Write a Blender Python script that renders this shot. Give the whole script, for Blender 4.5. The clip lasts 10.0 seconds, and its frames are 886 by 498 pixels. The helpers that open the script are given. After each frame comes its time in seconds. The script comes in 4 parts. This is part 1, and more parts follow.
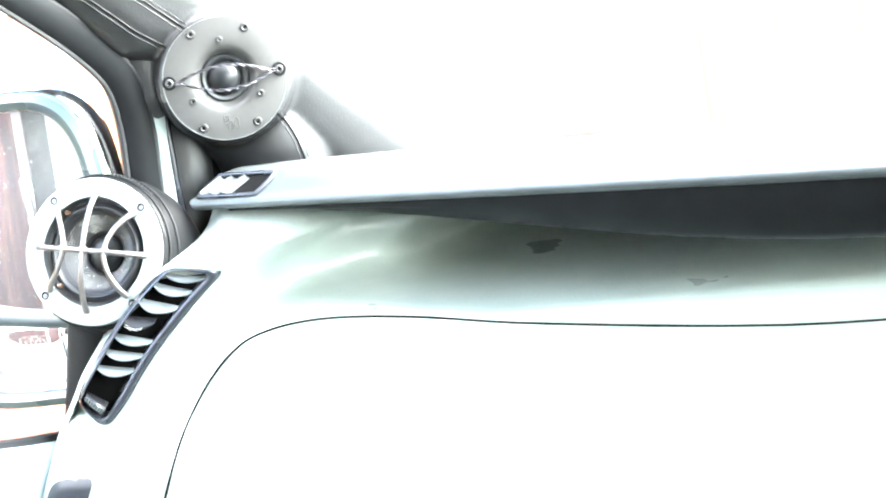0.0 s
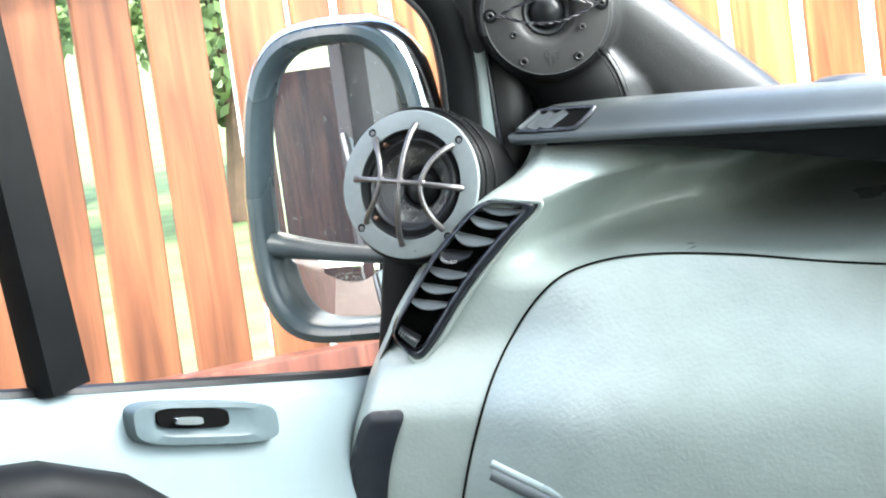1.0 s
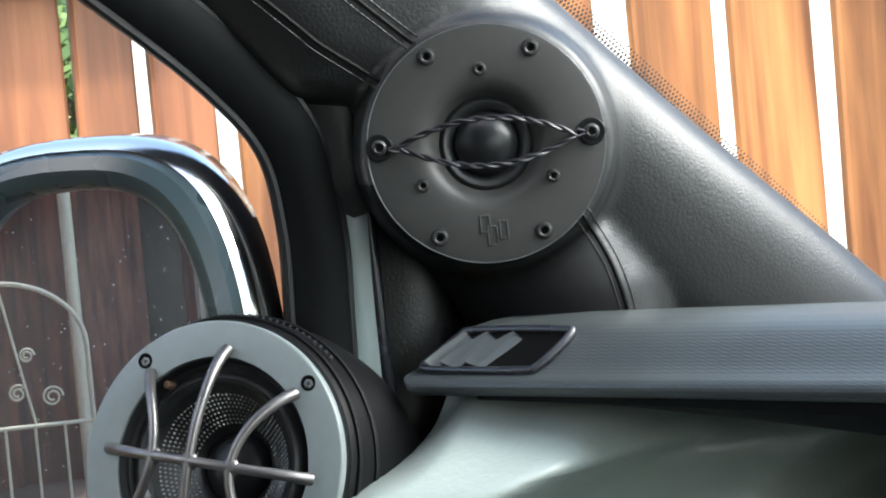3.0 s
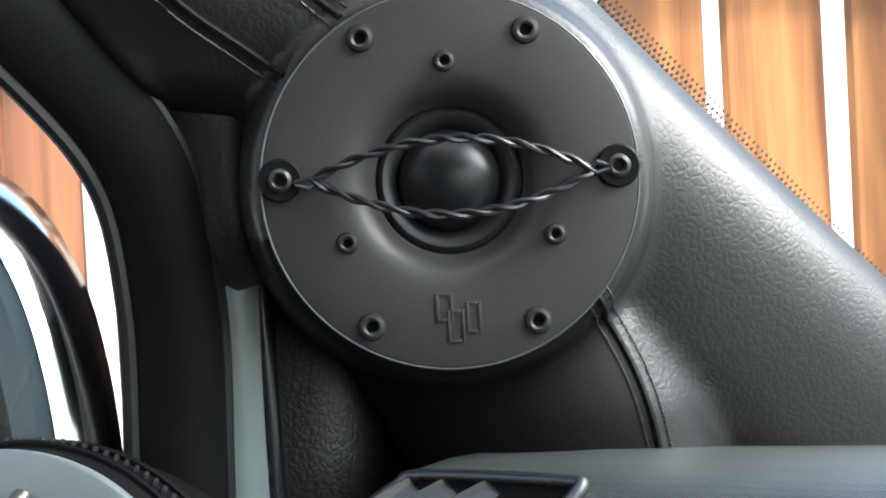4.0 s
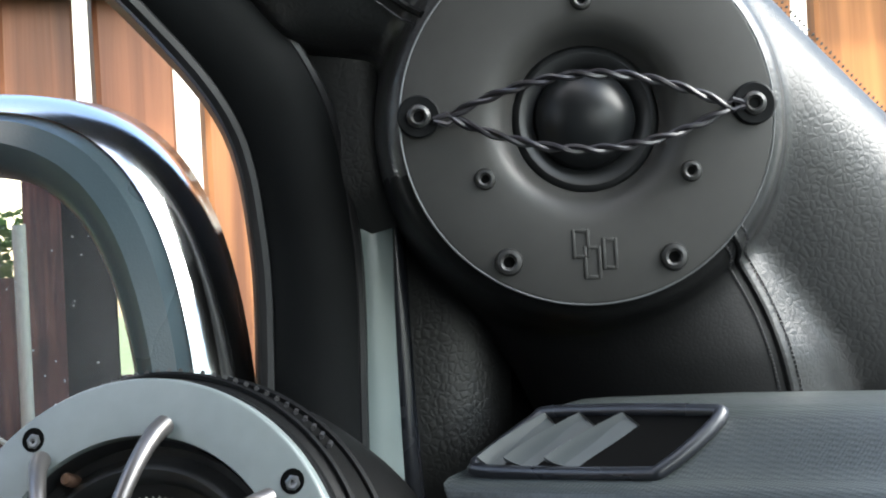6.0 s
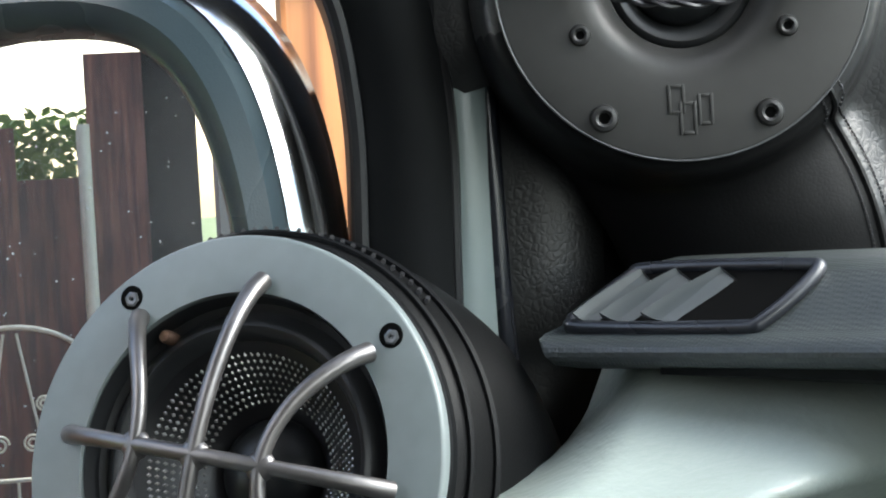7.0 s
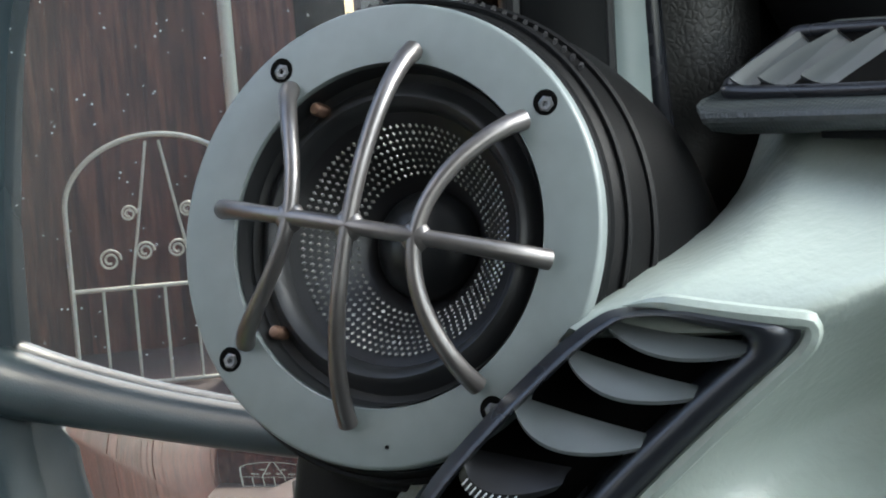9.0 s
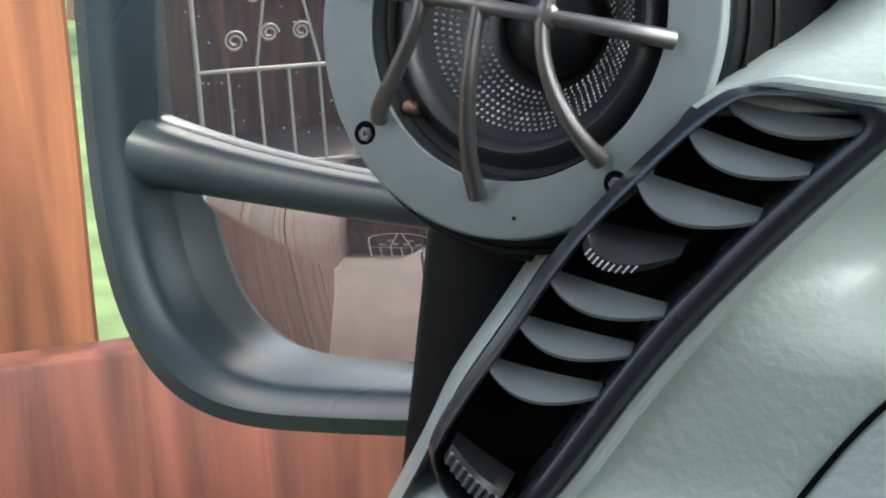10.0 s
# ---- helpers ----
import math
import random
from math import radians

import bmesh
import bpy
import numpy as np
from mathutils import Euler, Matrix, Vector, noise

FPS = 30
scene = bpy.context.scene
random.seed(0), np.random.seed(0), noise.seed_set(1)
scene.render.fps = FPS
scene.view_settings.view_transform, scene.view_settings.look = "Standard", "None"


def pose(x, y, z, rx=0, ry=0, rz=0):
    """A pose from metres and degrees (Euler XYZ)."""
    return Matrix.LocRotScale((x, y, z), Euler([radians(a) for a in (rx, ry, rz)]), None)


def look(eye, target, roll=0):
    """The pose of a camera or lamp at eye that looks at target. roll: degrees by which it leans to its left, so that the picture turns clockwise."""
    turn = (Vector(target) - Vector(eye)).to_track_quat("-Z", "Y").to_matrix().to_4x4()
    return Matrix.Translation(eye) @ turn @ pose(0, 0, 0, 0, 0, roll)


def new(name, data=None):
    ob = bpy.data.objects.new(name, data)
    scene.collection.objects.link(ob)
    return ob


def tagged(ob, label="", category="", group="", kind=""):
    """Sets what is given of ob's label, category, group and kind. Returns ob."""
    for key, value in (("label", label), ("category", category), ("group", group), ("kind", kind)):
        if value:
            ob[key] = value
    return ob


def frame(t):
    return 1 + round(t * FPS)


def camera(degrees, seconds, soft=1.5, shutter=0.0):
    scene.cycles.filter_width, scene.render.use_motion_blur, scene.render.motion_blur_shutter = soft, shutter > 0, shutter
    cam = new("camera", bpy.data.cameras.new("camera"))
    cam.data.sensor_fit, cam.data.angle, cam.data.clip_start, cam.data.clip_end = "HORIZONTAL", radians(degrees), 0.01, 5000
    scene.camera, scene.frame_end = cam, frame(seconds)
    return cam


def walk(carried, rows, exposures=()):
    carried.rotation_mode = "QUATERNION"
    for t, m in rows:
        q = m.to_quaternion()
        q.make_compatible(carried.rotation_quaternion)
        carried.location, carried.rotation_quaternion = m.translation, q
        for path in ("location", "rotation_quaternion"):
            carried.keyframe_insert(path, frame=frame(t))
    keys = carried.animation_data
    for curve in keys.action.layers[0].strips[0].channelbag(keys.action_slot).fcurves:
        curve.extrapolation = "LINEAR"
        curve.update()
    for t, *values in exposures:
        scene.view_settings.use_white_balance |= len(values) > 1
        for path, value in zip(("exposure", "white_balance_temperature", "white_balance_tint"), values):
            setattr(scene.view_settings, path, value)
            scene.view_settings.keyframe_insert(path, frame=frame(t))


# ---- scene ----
cam = camera(22.0, 10.0, soft=2.0)
PATH = [
    (0, (0.0045, -1.9167, 1.6172), (0.1660, 0.0547, 1.3212), -7.93),
    (0.5, (-0.0280, -1.9626, 1.5855), (-0.0103, 0.0192, 1.3170), -6.54),
    (1, (-0.0044, -1.8915, 1.5504), (-0.1159, 0.0901, 1.3038), -7.68),
    (1.5, (-0.0216, -1.8852, 1.5556), (-0.0703, 0.1027, 1.3417), -6.25),
    (2, (-0.0198, -1.5598, 1.5448), (-0.0637, 0.4330, 1.3814), -5.53),
    (2.2, (-0.0102, -1.4429, 1.5478), (-0.0550, 0.5493, 1.3768), -5.58),
    (3.3, (-0.0203, -0.8239, 1.5050), (-0.0132, 1.1738, 1.4099), -4.96),
    (3.5, (-0.0212, -0.7259, 1.5044), (-0.0019, 1.2721, 1.4171), -4.77),
    (4, (-0.0250, -0.6223, 1.4960), (0.0454, 1.3759, 1.4486), -3.17),
    (4.5, (-0.0301, -0.6261, 1.4876), (0.0558, 1.3717, 1.5259), -3.29),
    (5, (-0.0351, -0.6242, 1.4800), (0.0480, 1.3738, 1.5127), -3.31),
    (5.5, (-0.0420, -0.6243, 1.4679), (0.0281, 1.3731, 1.5411), -3.12),
    (6, (-0.0491, -0.6275, 1.4556), (-0.0252, 1.3721, 1.4878), -2.98),
    (6.2, (-0.0511, -0.6199, 1.4505), (-0.0447, 1.3800, 1.4701), -2.77),
    (7.3, (-0.0617, -0.6296, 1.4421), (-0.1094, 1.3680, 1.3571), -3.23),
    (7.5, (-0.0625, -0.6269, 1.4397), (-0.1267, 1.3693, 1.3340), -2.83),
    (8, (-0.0635, -0.6200, 1.4375), (-0.1884, 1.3711, 1.2969), -4.43),
    (8.5, (-0.0646, -0.6189, 1.4354), (-0.2196, 1.3646, 1.2311), -4.33),
    (9, (-0.0647, -0.6192, 1.4346), (-0.2295, 1.3623, 1.2194), -4.49),
    (9.5, (-0.0642, -0.6182, 1.4332), (-0.2691, 1.3495, 1.1398), -5.24),
    (10, (-0.0639, -0.6455, 1.4360), (-0.3447, 1.2954, 1.0432), -4.24),
]
EXPOSURES = [(t, e, 6600, 4) for t, e in ((0.0, 5.3), (0.5, 4.25), (1.0, 3.14), (1.5, 2.5), (2.0, 2.10), (3.3, 2.05), (4.5, 2.08), (6.2, 2.16), (7.3, 1.99), (8.5, 1.96), (10.0, 2.10))]
SKY, SUN, LAMPS = 0.15, 1.8, (5.0, 2.4, 2.5)
walk(cam, [(t, look(e, g, r)) for t, e, g, r in PATH], EXPOSURES)

# ---- world and sun ----
world = bpy.data.worlds.new("world")
scene.world = world
world.use_nodes = True
wn = world.node_tree
sky = wn.nodes.new("ShaderNodeTexSky")
sky.sky_type, sky.sun_disc = "NISHITA", False
sky.sun_elevation, sky.sun_rotation = radians(48), radians(205)
sky.air_density, sky.dust_density = 1.0, 2.5
wn.nodes["Background"].inputs[1].default_value = SKY
wn.links.new(sky.outputs[0], wn.nodes["Background"].inputs[0])
sun = new("sun", bpy.data.lights.new("sun", "SUN"))
sun.data.energy, sun.data.angle, sun.data.color = SUN, radians(4), (1.0, 0.95, 0.86)
sun.matrix_world = look((-0.42 * 6, -0.9 * 6, 8.5), (0, 0, 1.2))

# The van's own axes: right, forward.
E1 = Vector((0.788, -0.616, 0))
E2 = Vector((0.616, 0.788, 0))
UP = Vector((0, 0, 1))


def window_light(name, at, to, w, h, watts, color=(0.93, 0.97, 1.0)):
    """Sky light that falls in through an opening; places in the van's axes."""
    a, b = (E1 * p[0] + E2 * p[1] + UP * p[2] for p in (at, to))
    lamp = new(name, bpy.data.lights.new(name, "AREA"))
    lamp.data.shape, lamp.data.size, lamp.data.size_y, lamp.data.energy, lamp.data.color = "RECTANGLE", w, h, watts, color
    lamp.matrix_world = look(a, b)


window_light("windscreen_sky", (0.75, 0.07, 1.90), (0.50, -0.30, 1.2), 1.5, 0.6, LAMPS[0])
window_light("windscreen_low_sky", (0.38, 0.24, 1.76), (0.0, 0.05, 1.44), 0.5, 0.3, LAMPS[2], (1.0, 0.95, 0.92))
window_light("far_window_sky", (1.58, -0.75, 1.65), (0.0, -0.25, 1.4), 1.2, 0.55, LAMPS[1])


# ---- materials ----
def principled(name, color, rough=0.5, metal=0.0, vary=0.15, scale=60.0, bump=0.0, bump_scale=900.0, spec=0.5, kind="noise", coat=0.0):
    m = bpy.data.materials.new(name)
    m.use_nodes = True
    n, l = m.node_tree.nodes, m.node_tree.links
    b = n["Principled BSDF"]
    b.inputs["Metallic"].default_value = metal
    b.inputs["Specular IOR Level"].default_value = spec
    b.inputs["Coat Weight"].default_value = coat
    tc = n.new("ShaderNodeTexCoord")
    nz = n.new("ShaderNodeTexNoise")
    nz.inputs["Scale"].default_value, nz.inputs["Detail"].default_value = scale, 6
    l.new(tc.outputs["Object"], nz.inputs["Vector"])
    ramp = n.new("ShaderNodeMapRange")
    ramp.inputs[1].default_value, ramp.inputs[2].default_value = 0.3, 0.7
    ramp.inputs[3].default_value, ramp.inputs[4].default_value = 1 - vary, 1 + vary
    l.new(nz.outputs[0], ramp.inputs[0])
    mul = n.new("ShaderNodeVectorMath")
    mul.operation = "SCALE"
    mul.inputs[0].default_value = color
    l.new(ramp.outputs[0], mul.inputs["Scale"])
    l.new(mul.outputs[0], b.inputs["Base Color"])
    rr = n.new("ShaderNodeMapRange")
    rr.inputs[1].default_value, rr.inputs[2].default_value = 0.3, 0.7
    rr.inputs[3].default_value, rr.inputs[4].default_value = max(0.03, rough - 0.07), min(1, rough + 0.07)
    nz2 = n.new("ShaderNodeTexNoise")
    nz2.inputs["Scale"].default_value, nz2.inputs["Detail"].default_value = scale * 0.3, 4
    l.new(tc.outputs["Object"], nz2.inputs["Vector"])
    l.new(nz2.outputs[0], rr.inputs[0])
    l.new(rr.outputs[0], b.inputs["Roughness"])
    if bump:
        if kind == "leather":
            t = n.new("ShaderNodeTexVoronoi")
            t.feature = "DISTANCE_TO_EDGE"
            warp = n.new("ShaderNodeTexNoise")
            warp.inputs["Scale"].default_value = bump_scale * 0.35
            l.new(tc.outputs["Object"], warp.inputs["Vector"])
            add = n.new("ShaderNodeVectorMath")
            add.operation = "MULTIPLY_ADD"
            add.inputs[1].default_value = (1.6 / bump_scale,) * 3
            l.new(warp.outputs["Color"], add.inputs[0])
            l.new(tc.outputs["Object"], add.inputs[2])
            l.new(add.outputs[0], t.inputs["Vector"])
            t.inputs["Scale"].default_value = bump_scale
            clip = n.new("ShaderNodeMapRange")
            clip.inputs[1].default_value, clip.inputs[2].default_value = 0.0, 0.25
            l.new(t.outputs["Distance"], clip.inputs[0])
            out = clip.outputs[0]
        elif kind == "grid":
            t = n.new("ShaderNodeTexVoronoi")
            t.inputs["Scale"].default_value, t.inputs["Randomness"].default_value = bump_scale, 0.12
            turn = n.new("ShaderNodeMapping")
            turn.inputs["Rotation"].default_value = (0, 0, radians(-38))
            l.new(tc.outputs["Object"], turn.inputs["Vector"])
            l.new(turn.outputs[0], t.inputs["Vector"])
            out = t.outputs["Distance"]
        else:
            t = n.new("ShaderNodeTexNoise")
            t.inputs["Scale"].default_value, t.inputs["Detail"].default_value = bump_scale, 3
            l.new(tc.outputs["Object"], t.inputs["Vector"])
            out = t.outputs[0]
        bp = n.new("ShaderNodeBump")
        bp.inputs["Strength"].default_value, bp.inputs["Distance"].default_value = bump, 0.0012
        l.new(out, bp.inputs["Height"])
        l.new(bp.outputs[0], b.inputs["Normal"])
    return m


def wood(name, dark, light):
    m = principled(name, light, 0.62, vary=0.2, scale=9)
    n, l = m.node_tree.nodes, m.node_tree.links
    b = n["Principled BSDF"]
    tc = n.new("ShaderNodeTexCoord")
    info = n.new("ShaderNodeObjectInfo")
    mp = n.new("ShaderNodeMapping")
    mp.inputs["Scale"].default_value = (38, 38, 2.2)
    l.new(tc.outputs["Object"], mp.inputs["Vector"])
    off = n.new("ShaderNodeVectorMath")
    off.operation = "ADD"
    l.new(mp.outputs[0], off.inputs[0])
    sc = n.new("ShaderNodeMath")
    sc.operation = "MULTIPLY"
    sc.inputs[1].default_value = 37.0
    l.new(info.outputs["Random"], sc.inputs[0])
    l.new(sc.outputs[0], off.inputs[1])
    g = n.new("ShaderNodeTexNoise")
    g.inputs["Scale"].default_value, g.inputs["Detail"].default_value, g.inputs["Distortion"].default_value = 1.0, 7, 1.2
    l.new(off.outputs[0], g.inputs["Vector"])
    r = n.new("ShaderNodeValToRGB")
    r.color_ramp.elements[0].position, r.color_ramp.elements[1].position = 0.32, 0.68
    r.color_ramp.elements[0].color, r.color_ramp.elements[1].color = (*dark, 1), (*light, 1)
    l.new(g.outputs[0], r.inputs[0])
    v = n.new("ShaderNodeMapRange")
    v.inputs[3].default_value, v.inputs[4].default_value = 0.75, 1.2
    l.new(info.outputs["Random"], v.inputs[0])
    wide = n.new("ShaderNodeMapping")
    wide.inputs["Scale"].default_value = (22, 22, 4.5)
    l.new(tc.outputs["Object"], wide.inputs["Vector"])
    drift = n.new("ShaderNodeVectorMath")
    drift.operation = "ADD"
    l.new(wide.outputs[0], drift.inputs[0])
    l.new(sc.outputs[0], drift.inputs[1])
    blot = n.new("ShaderNodeTexNoise")
    blot.inputs["Scale"].default_value, blot.inputs["Detail"].default_value = 0.9, 3
    l.new(drift.outputs[0], blot.inputs["Vector"])
    stain = n.new("ShaderNodeMapRange")
    stain.inputs[1].default_value, stain.inputs[2].default_value = 0.32, 0.62
    stain.inputs[3].default_value, stain.inputs[4].default_value = 0.55, 1.12
    l.new(blot.outputs[0], stain.inputs[0])
    tone = n.new("ShaderNodeMath")
    tone.operation = "MULTIPLY"
    l.new(v.outputs[0], tone.inputs[0])
    l.new(stain.outputs[0], tone.inputs[1])
    mul = n.new("ShaderNodeVectorMath")
    mul.operation = "SCALE"
    l.new(r.outputs[0], mul.inputs[0])
    l.new(tone.outputs[0], mul.inputs["Scale"])
    l.new(mul.outputs[0], b.inputs["Base Color"])
    bp = n.new("ShaderNodeBump")
    bp.inputs["Strength"].default_value, bp.inputs["Distance"].default_value = 0.5, 0.003
    l.new(g.outputs[0], bp.inputs["Height"])
    l.new(bp.outputs[0], b.inputs["Normal"])
    return m


FLANGE = principled("charcoal_anodised", (0.026, 0.026, 0.025), 0.46, spec=0.4, vary=0.06, scale=200, bump=0.06, bump_scale=4000)
MIDRING = principled("grey_satin_plastic", (0.155, 0.18, 0.18), 0.42, vary=0.05, scale=150, bump=0.05, bump_scale=4000)
BLACK = principled("black_plastic", (0.010, 0.010, 0.011), 0.38, spec=0.35, vary=0.2)
BLACKMATT = principled("black_matt_rubber", (0.005, 0.0055, 0.006), 0.5, spec=0.1, vary=0.2, scale=40, bump=0.05, bump_scale=1500)
# near-black that paints the shade inside holes, wells and gaps
DEEP = principled("cavity_shade_black", (0.003, 0.003, 0.003), 0.9, spec=0.05)
DOME = principled("black_silk_dome", (0.007, 0.008, 0.009), 0.36, vary=0.1, spec=0.28)
SURROUND = principled("rubber_surround", (0.014, 0.015, 0.016), 0.4, vary=0.1)
STEEL = principled("black_screw_steel", (0.022, 0.022, 0.022), 0.38, metal=0.25, vary=0.1)
WIRE = principled("black_wire", (0.012, 0.011, 0.014), 0.33, vary=0.1)
GRILLE = principled("bronze_grey_grille", (0.16, 0.15, 0.145), 0.34, metal=0.75, vary=0.12, scale=90)
BRONZE = principled("dull_bronze", (0.20, 0.12, 0.085), 0.4, metal=0.6, vary=0.2, scale=200)
WEAVE = principled("woven_cone", (0.42, 0.42, 0.4), 0.25, metal=0.7, vary=0.3, scale=400)
LEATHER = principled("black_grained_leather", (0.0105, 0.011, 0.0115), 0.40, vary=0.15, scale=30, bump=0.09, bump_scale=430, kind="leather", spec=0.5)
PODLEATHER = principled("smooth_black_leather", (0.006, 0.0062, 0.0065), 0.5, vary=0.15, scale=30, bump=0.06, bump_scale=700, kind="leather", spec=0.1)
EDGE = principled("bare_anodised_edge", (0.12, 0.125, 0.13), 0.35, metal=0.5, vary=0.2, scale=120)
THREAD = principled("black_thread", (0.022, 0.022, 0.024), 0.45)
DASH = principled("grey_green_dash_plastic", (0.295, 0.338, 0.31), 0.33, vary=0.06, scale=25, bump=0.36, bump_scale=280)
LEDGE = principled("dark_textured_dash_plastic", (0.035, 0.041, 0.042), 0.38, vary=0.12, scale=30, bump=0.25, bump_scale=780, kind="grid")
VENTFRAME = principled("gloss_dark_vent_frame", (0.017, 0.019, 0.024), 0.28, vary=0.1)
SLAT = principled("dark_grey_vent_slat", (0.11, 0.124, 0.128), 0.33, vary=0.1)
TICK = principled("white_tick_paint", (0.75, 0.75, 0.75), 0.5)
TRIM = principled("grey_pillar_trim", (0.25, 0.30, 0.295), 0.24, vary=0.12, scale=20)
FIN = principled("dark_vent_fin", (0.050, 0.058, 0.062), 0.34, vary=0.1, spec=0.5)
PLATE = principled("grey_latch_plastic", (0.10, 0.135, 0.145), 0.4, vary=0.1)
DOORCARD = principled("pale_grey_door_plastic", (0.21, 0.26, 0.27), 0.5, vary=0.08, scale=12, bump=0.15, bump_scale=700)
HOUSING = principled("dark_blue_grey_mirror_plastic", (0.036, 0.053, 0.062), 0.27, vary=0.15, scale=25, bump=0.1, bump_scale=1500)
CHROME = principled("chrome", (0.9, 0.9, 0.9), 0.16, metal=1.0, vary=0.03)
MIRROR = bpy.data.materials.new("mirror_glass")
MIRROR.use_nodes = True
for key, value in (("Base Color", (0.80, 0.82, 0.83, 1)), ("Metallic", 0.93), ("Roughness", 0.006)):
    MIRROR.node_tree.nodes["Principled BSDF"].inputs[key].default_value = value
WOOD = wood("stained_orange_fence_wood", (0.15, 0.052, 0.017), (0.37, 0.155, 0.055))
WOODBROWN = wood("red_brown_fence_wood", (0.10, 0.034, 0.015), (0.25, 0.096, 0.042))
WOODRED = wood("dark_red_fence_wood", (0.07, 0.025, 0.018), (0.175, 0.060, 0.040))
GRASS = principled("lawn", (0.12, 0.175, 0.06), 0.9, vary=0.4, scale=3, bump=0.5, bump_scale=60)
LEAF = principled("leaf", (0.115, 0.185, 0.06), 0.6, vary=0.4, scale=5)
BARK = principled("bark", (0.09, 0.06, 0.04), 0.9, vary=0.3, scale=8)
LINER = principled("cabin_lining", (0.14, 0.145, 0.14), 0.9, vary=0.08, scale=8, bump=0.2, bump_scale=300)
CREAM = principled("cream_painted_iron", (0.62, 0.56, 0.42), 0.5, vary=0.1)
DRIVE = principled("red_brown_drive", (0.055, 0.031, 0.025), 0.85, vary=0.25, scale=5, bump=0.3, bump_scale=90)
PAVING = principled("grey_paving", (0.6, 0.59, 0.56), 0.9, vary=0.12, scale=4, bump=0.3, bump_scale=80)


# ---- building helpers ----
def part(name, bm, material, parent=None, label="", smooth=True):
    me = bpy.data.meshes.new(name)
    bmesh.ops.recalc_face_normals(bm, faces=bm.faces)
    if smooth:
        for f in bm.faces:
            f.smooth = True
    bm.to_mesh(me)
    bm.free()
    me.materials.append(material)
    ob = new(name, me)
    if parent is not None:
        ob.parent = parent
        ob.matrix_parent_inverse = Matrix.Identity(4)
    if label:
        tagged(ob, label)
    if smooth:
        me.set_sharp_from_angle(angle=radians(38))
    return ob


def thing(name, m, label, category, group="", kind=""):
    ob = new(name)
    ob.matrix_world = m
    ob.empty_display_size = 0.02
    return tagged(ob, label, category, group, kind)


def spline(points, n):
    """Catmull-Rom through the points, n steps a span."""
    p = [Vector(q) for q in points]
    p = [2 * p[0] - p[1], *p, 2 * p[-1] - p[-2]]
    out = []
    for i in range(1, len(p) - 2):
        for k in range(n):
            t = k / n
            out.append(0.5 * (2 * p[i] + (p[i + 1] - p[i - 1]) * t + (2 * p[i - 1] - 5 * p[i] + 4 * p[i + 1] - p[i + 2]) * t * t
                              + (3 * p[i] - p[i - 1] - 3 * p[i + 1] + p[i + 2]) * t ** 3))
    return out + [p[-2]]


def skin(bm, rings, closed=True, caps=True, loop=False):
    """Faces between rings of points."""
    vs = [[bm.verts.new(q) for q in r] for r in rings]
    n = len(vs[0])
    pairs = list(zip(vs, vs[1:])) + ([(vs[-1], vs[0])] if loop else [])
    for a, b in pairs:
        for i in range(n if closed else n - 1):
            j = (i + 1) % n
            bm.faces.new((a[i], a[j], b[j], b[i]))
    if caps and closed and not loop:
        bm.faces.new(vs[0]), bm.faces.new(vs[-1])
    return bm


def tube(bm, path, radius, n=8, loop=False):
    path = [Vector(q) for q in path]
    rings, side = [], None
    for i, q in enumerate(path):
        a, b = (path[i - 1], path[(i + 1) % len(path)]) if loop else (path[max(0, i - 1)], path[min(len(path) - 1, i + 1)])
        d = (b - a).normalized()
        side = (side - d * side.dot(d)) if side is not None else d.orthogonal()
        side.normalize()
        w = d.cross(side)
        r = radius(i / max(1, len(path) - 1)) if callable(radius) else radius
        rings.append([q + (side * math.cos(2 * math.pi * k / n) + w * math.sin(2 * math.pi * k / n)) * r for k in range(n)])
    return skin(bm, rings, loop=loop)


def sweep(bm, path, profile, normal, loop=False, caps=True, closed=True):
    """A flat profile (across, out) carried along a path that lies across the direction normal."""
    path = [Vector(q) for q in path]
    rings = []
    for i, q in enumerate(path):
        a, b = (path[i - 1], path[(i + 1) % len(path)]) if loop else (path[max(0, i - 1)], path[min(len(path) - 1, i + 1)])
        d = (b - a).normalized()
        nn = (normal - d * normal.dot(d)).normalized()
        s = d.cross(nn)
        rings.append([q + s * u + nn * v for u, v in profile])
    return skin(bm, rings, closed=closed, loop=loop, caps=caps)


def lathe(bm, profile, n=64, top=True):
    """Radius and height towards the viewer (local -y), turned about the local y axis."""
    rings = [[Vector((r * math.cos(2 * math.pi * k / n), -h, r * math.sin(2 * math.pi * k / n))) for k in range(n)] for r, h in profile]
    return skin(bm, rings, caps=top)


def box(bm, lo, hi, bevel=0.0):
    m = Matrix.LocRotScale([(a + b) / 2 for a, b in zip(lo, hi)], None, [b - a for a, b in zip(lo, hi)])
    r = bmesh.ops.create_cube(bm, size=1, matrix=m)
    if bevel:
        es = list({e for v in r["verts"] for e in v.link_edges})
        bmesh.ops.bevel(bm, geom=es, offset=bevel, segments=2, profile=0.5, affect="EDGES")
    return bm


def moved(bm, m):
    bmesh.ops.transform(bm, matrix=m, verts=bm.verts)
    return bm


def axes(x, y, z, at):
    m = Matrix((x, y, z)).transposed().to_4x4()
    m.translation = at
    return m


def bump01(t):
    t = max(0.0, min(1.0, t))
    return t * t * (3 - 2 * t)


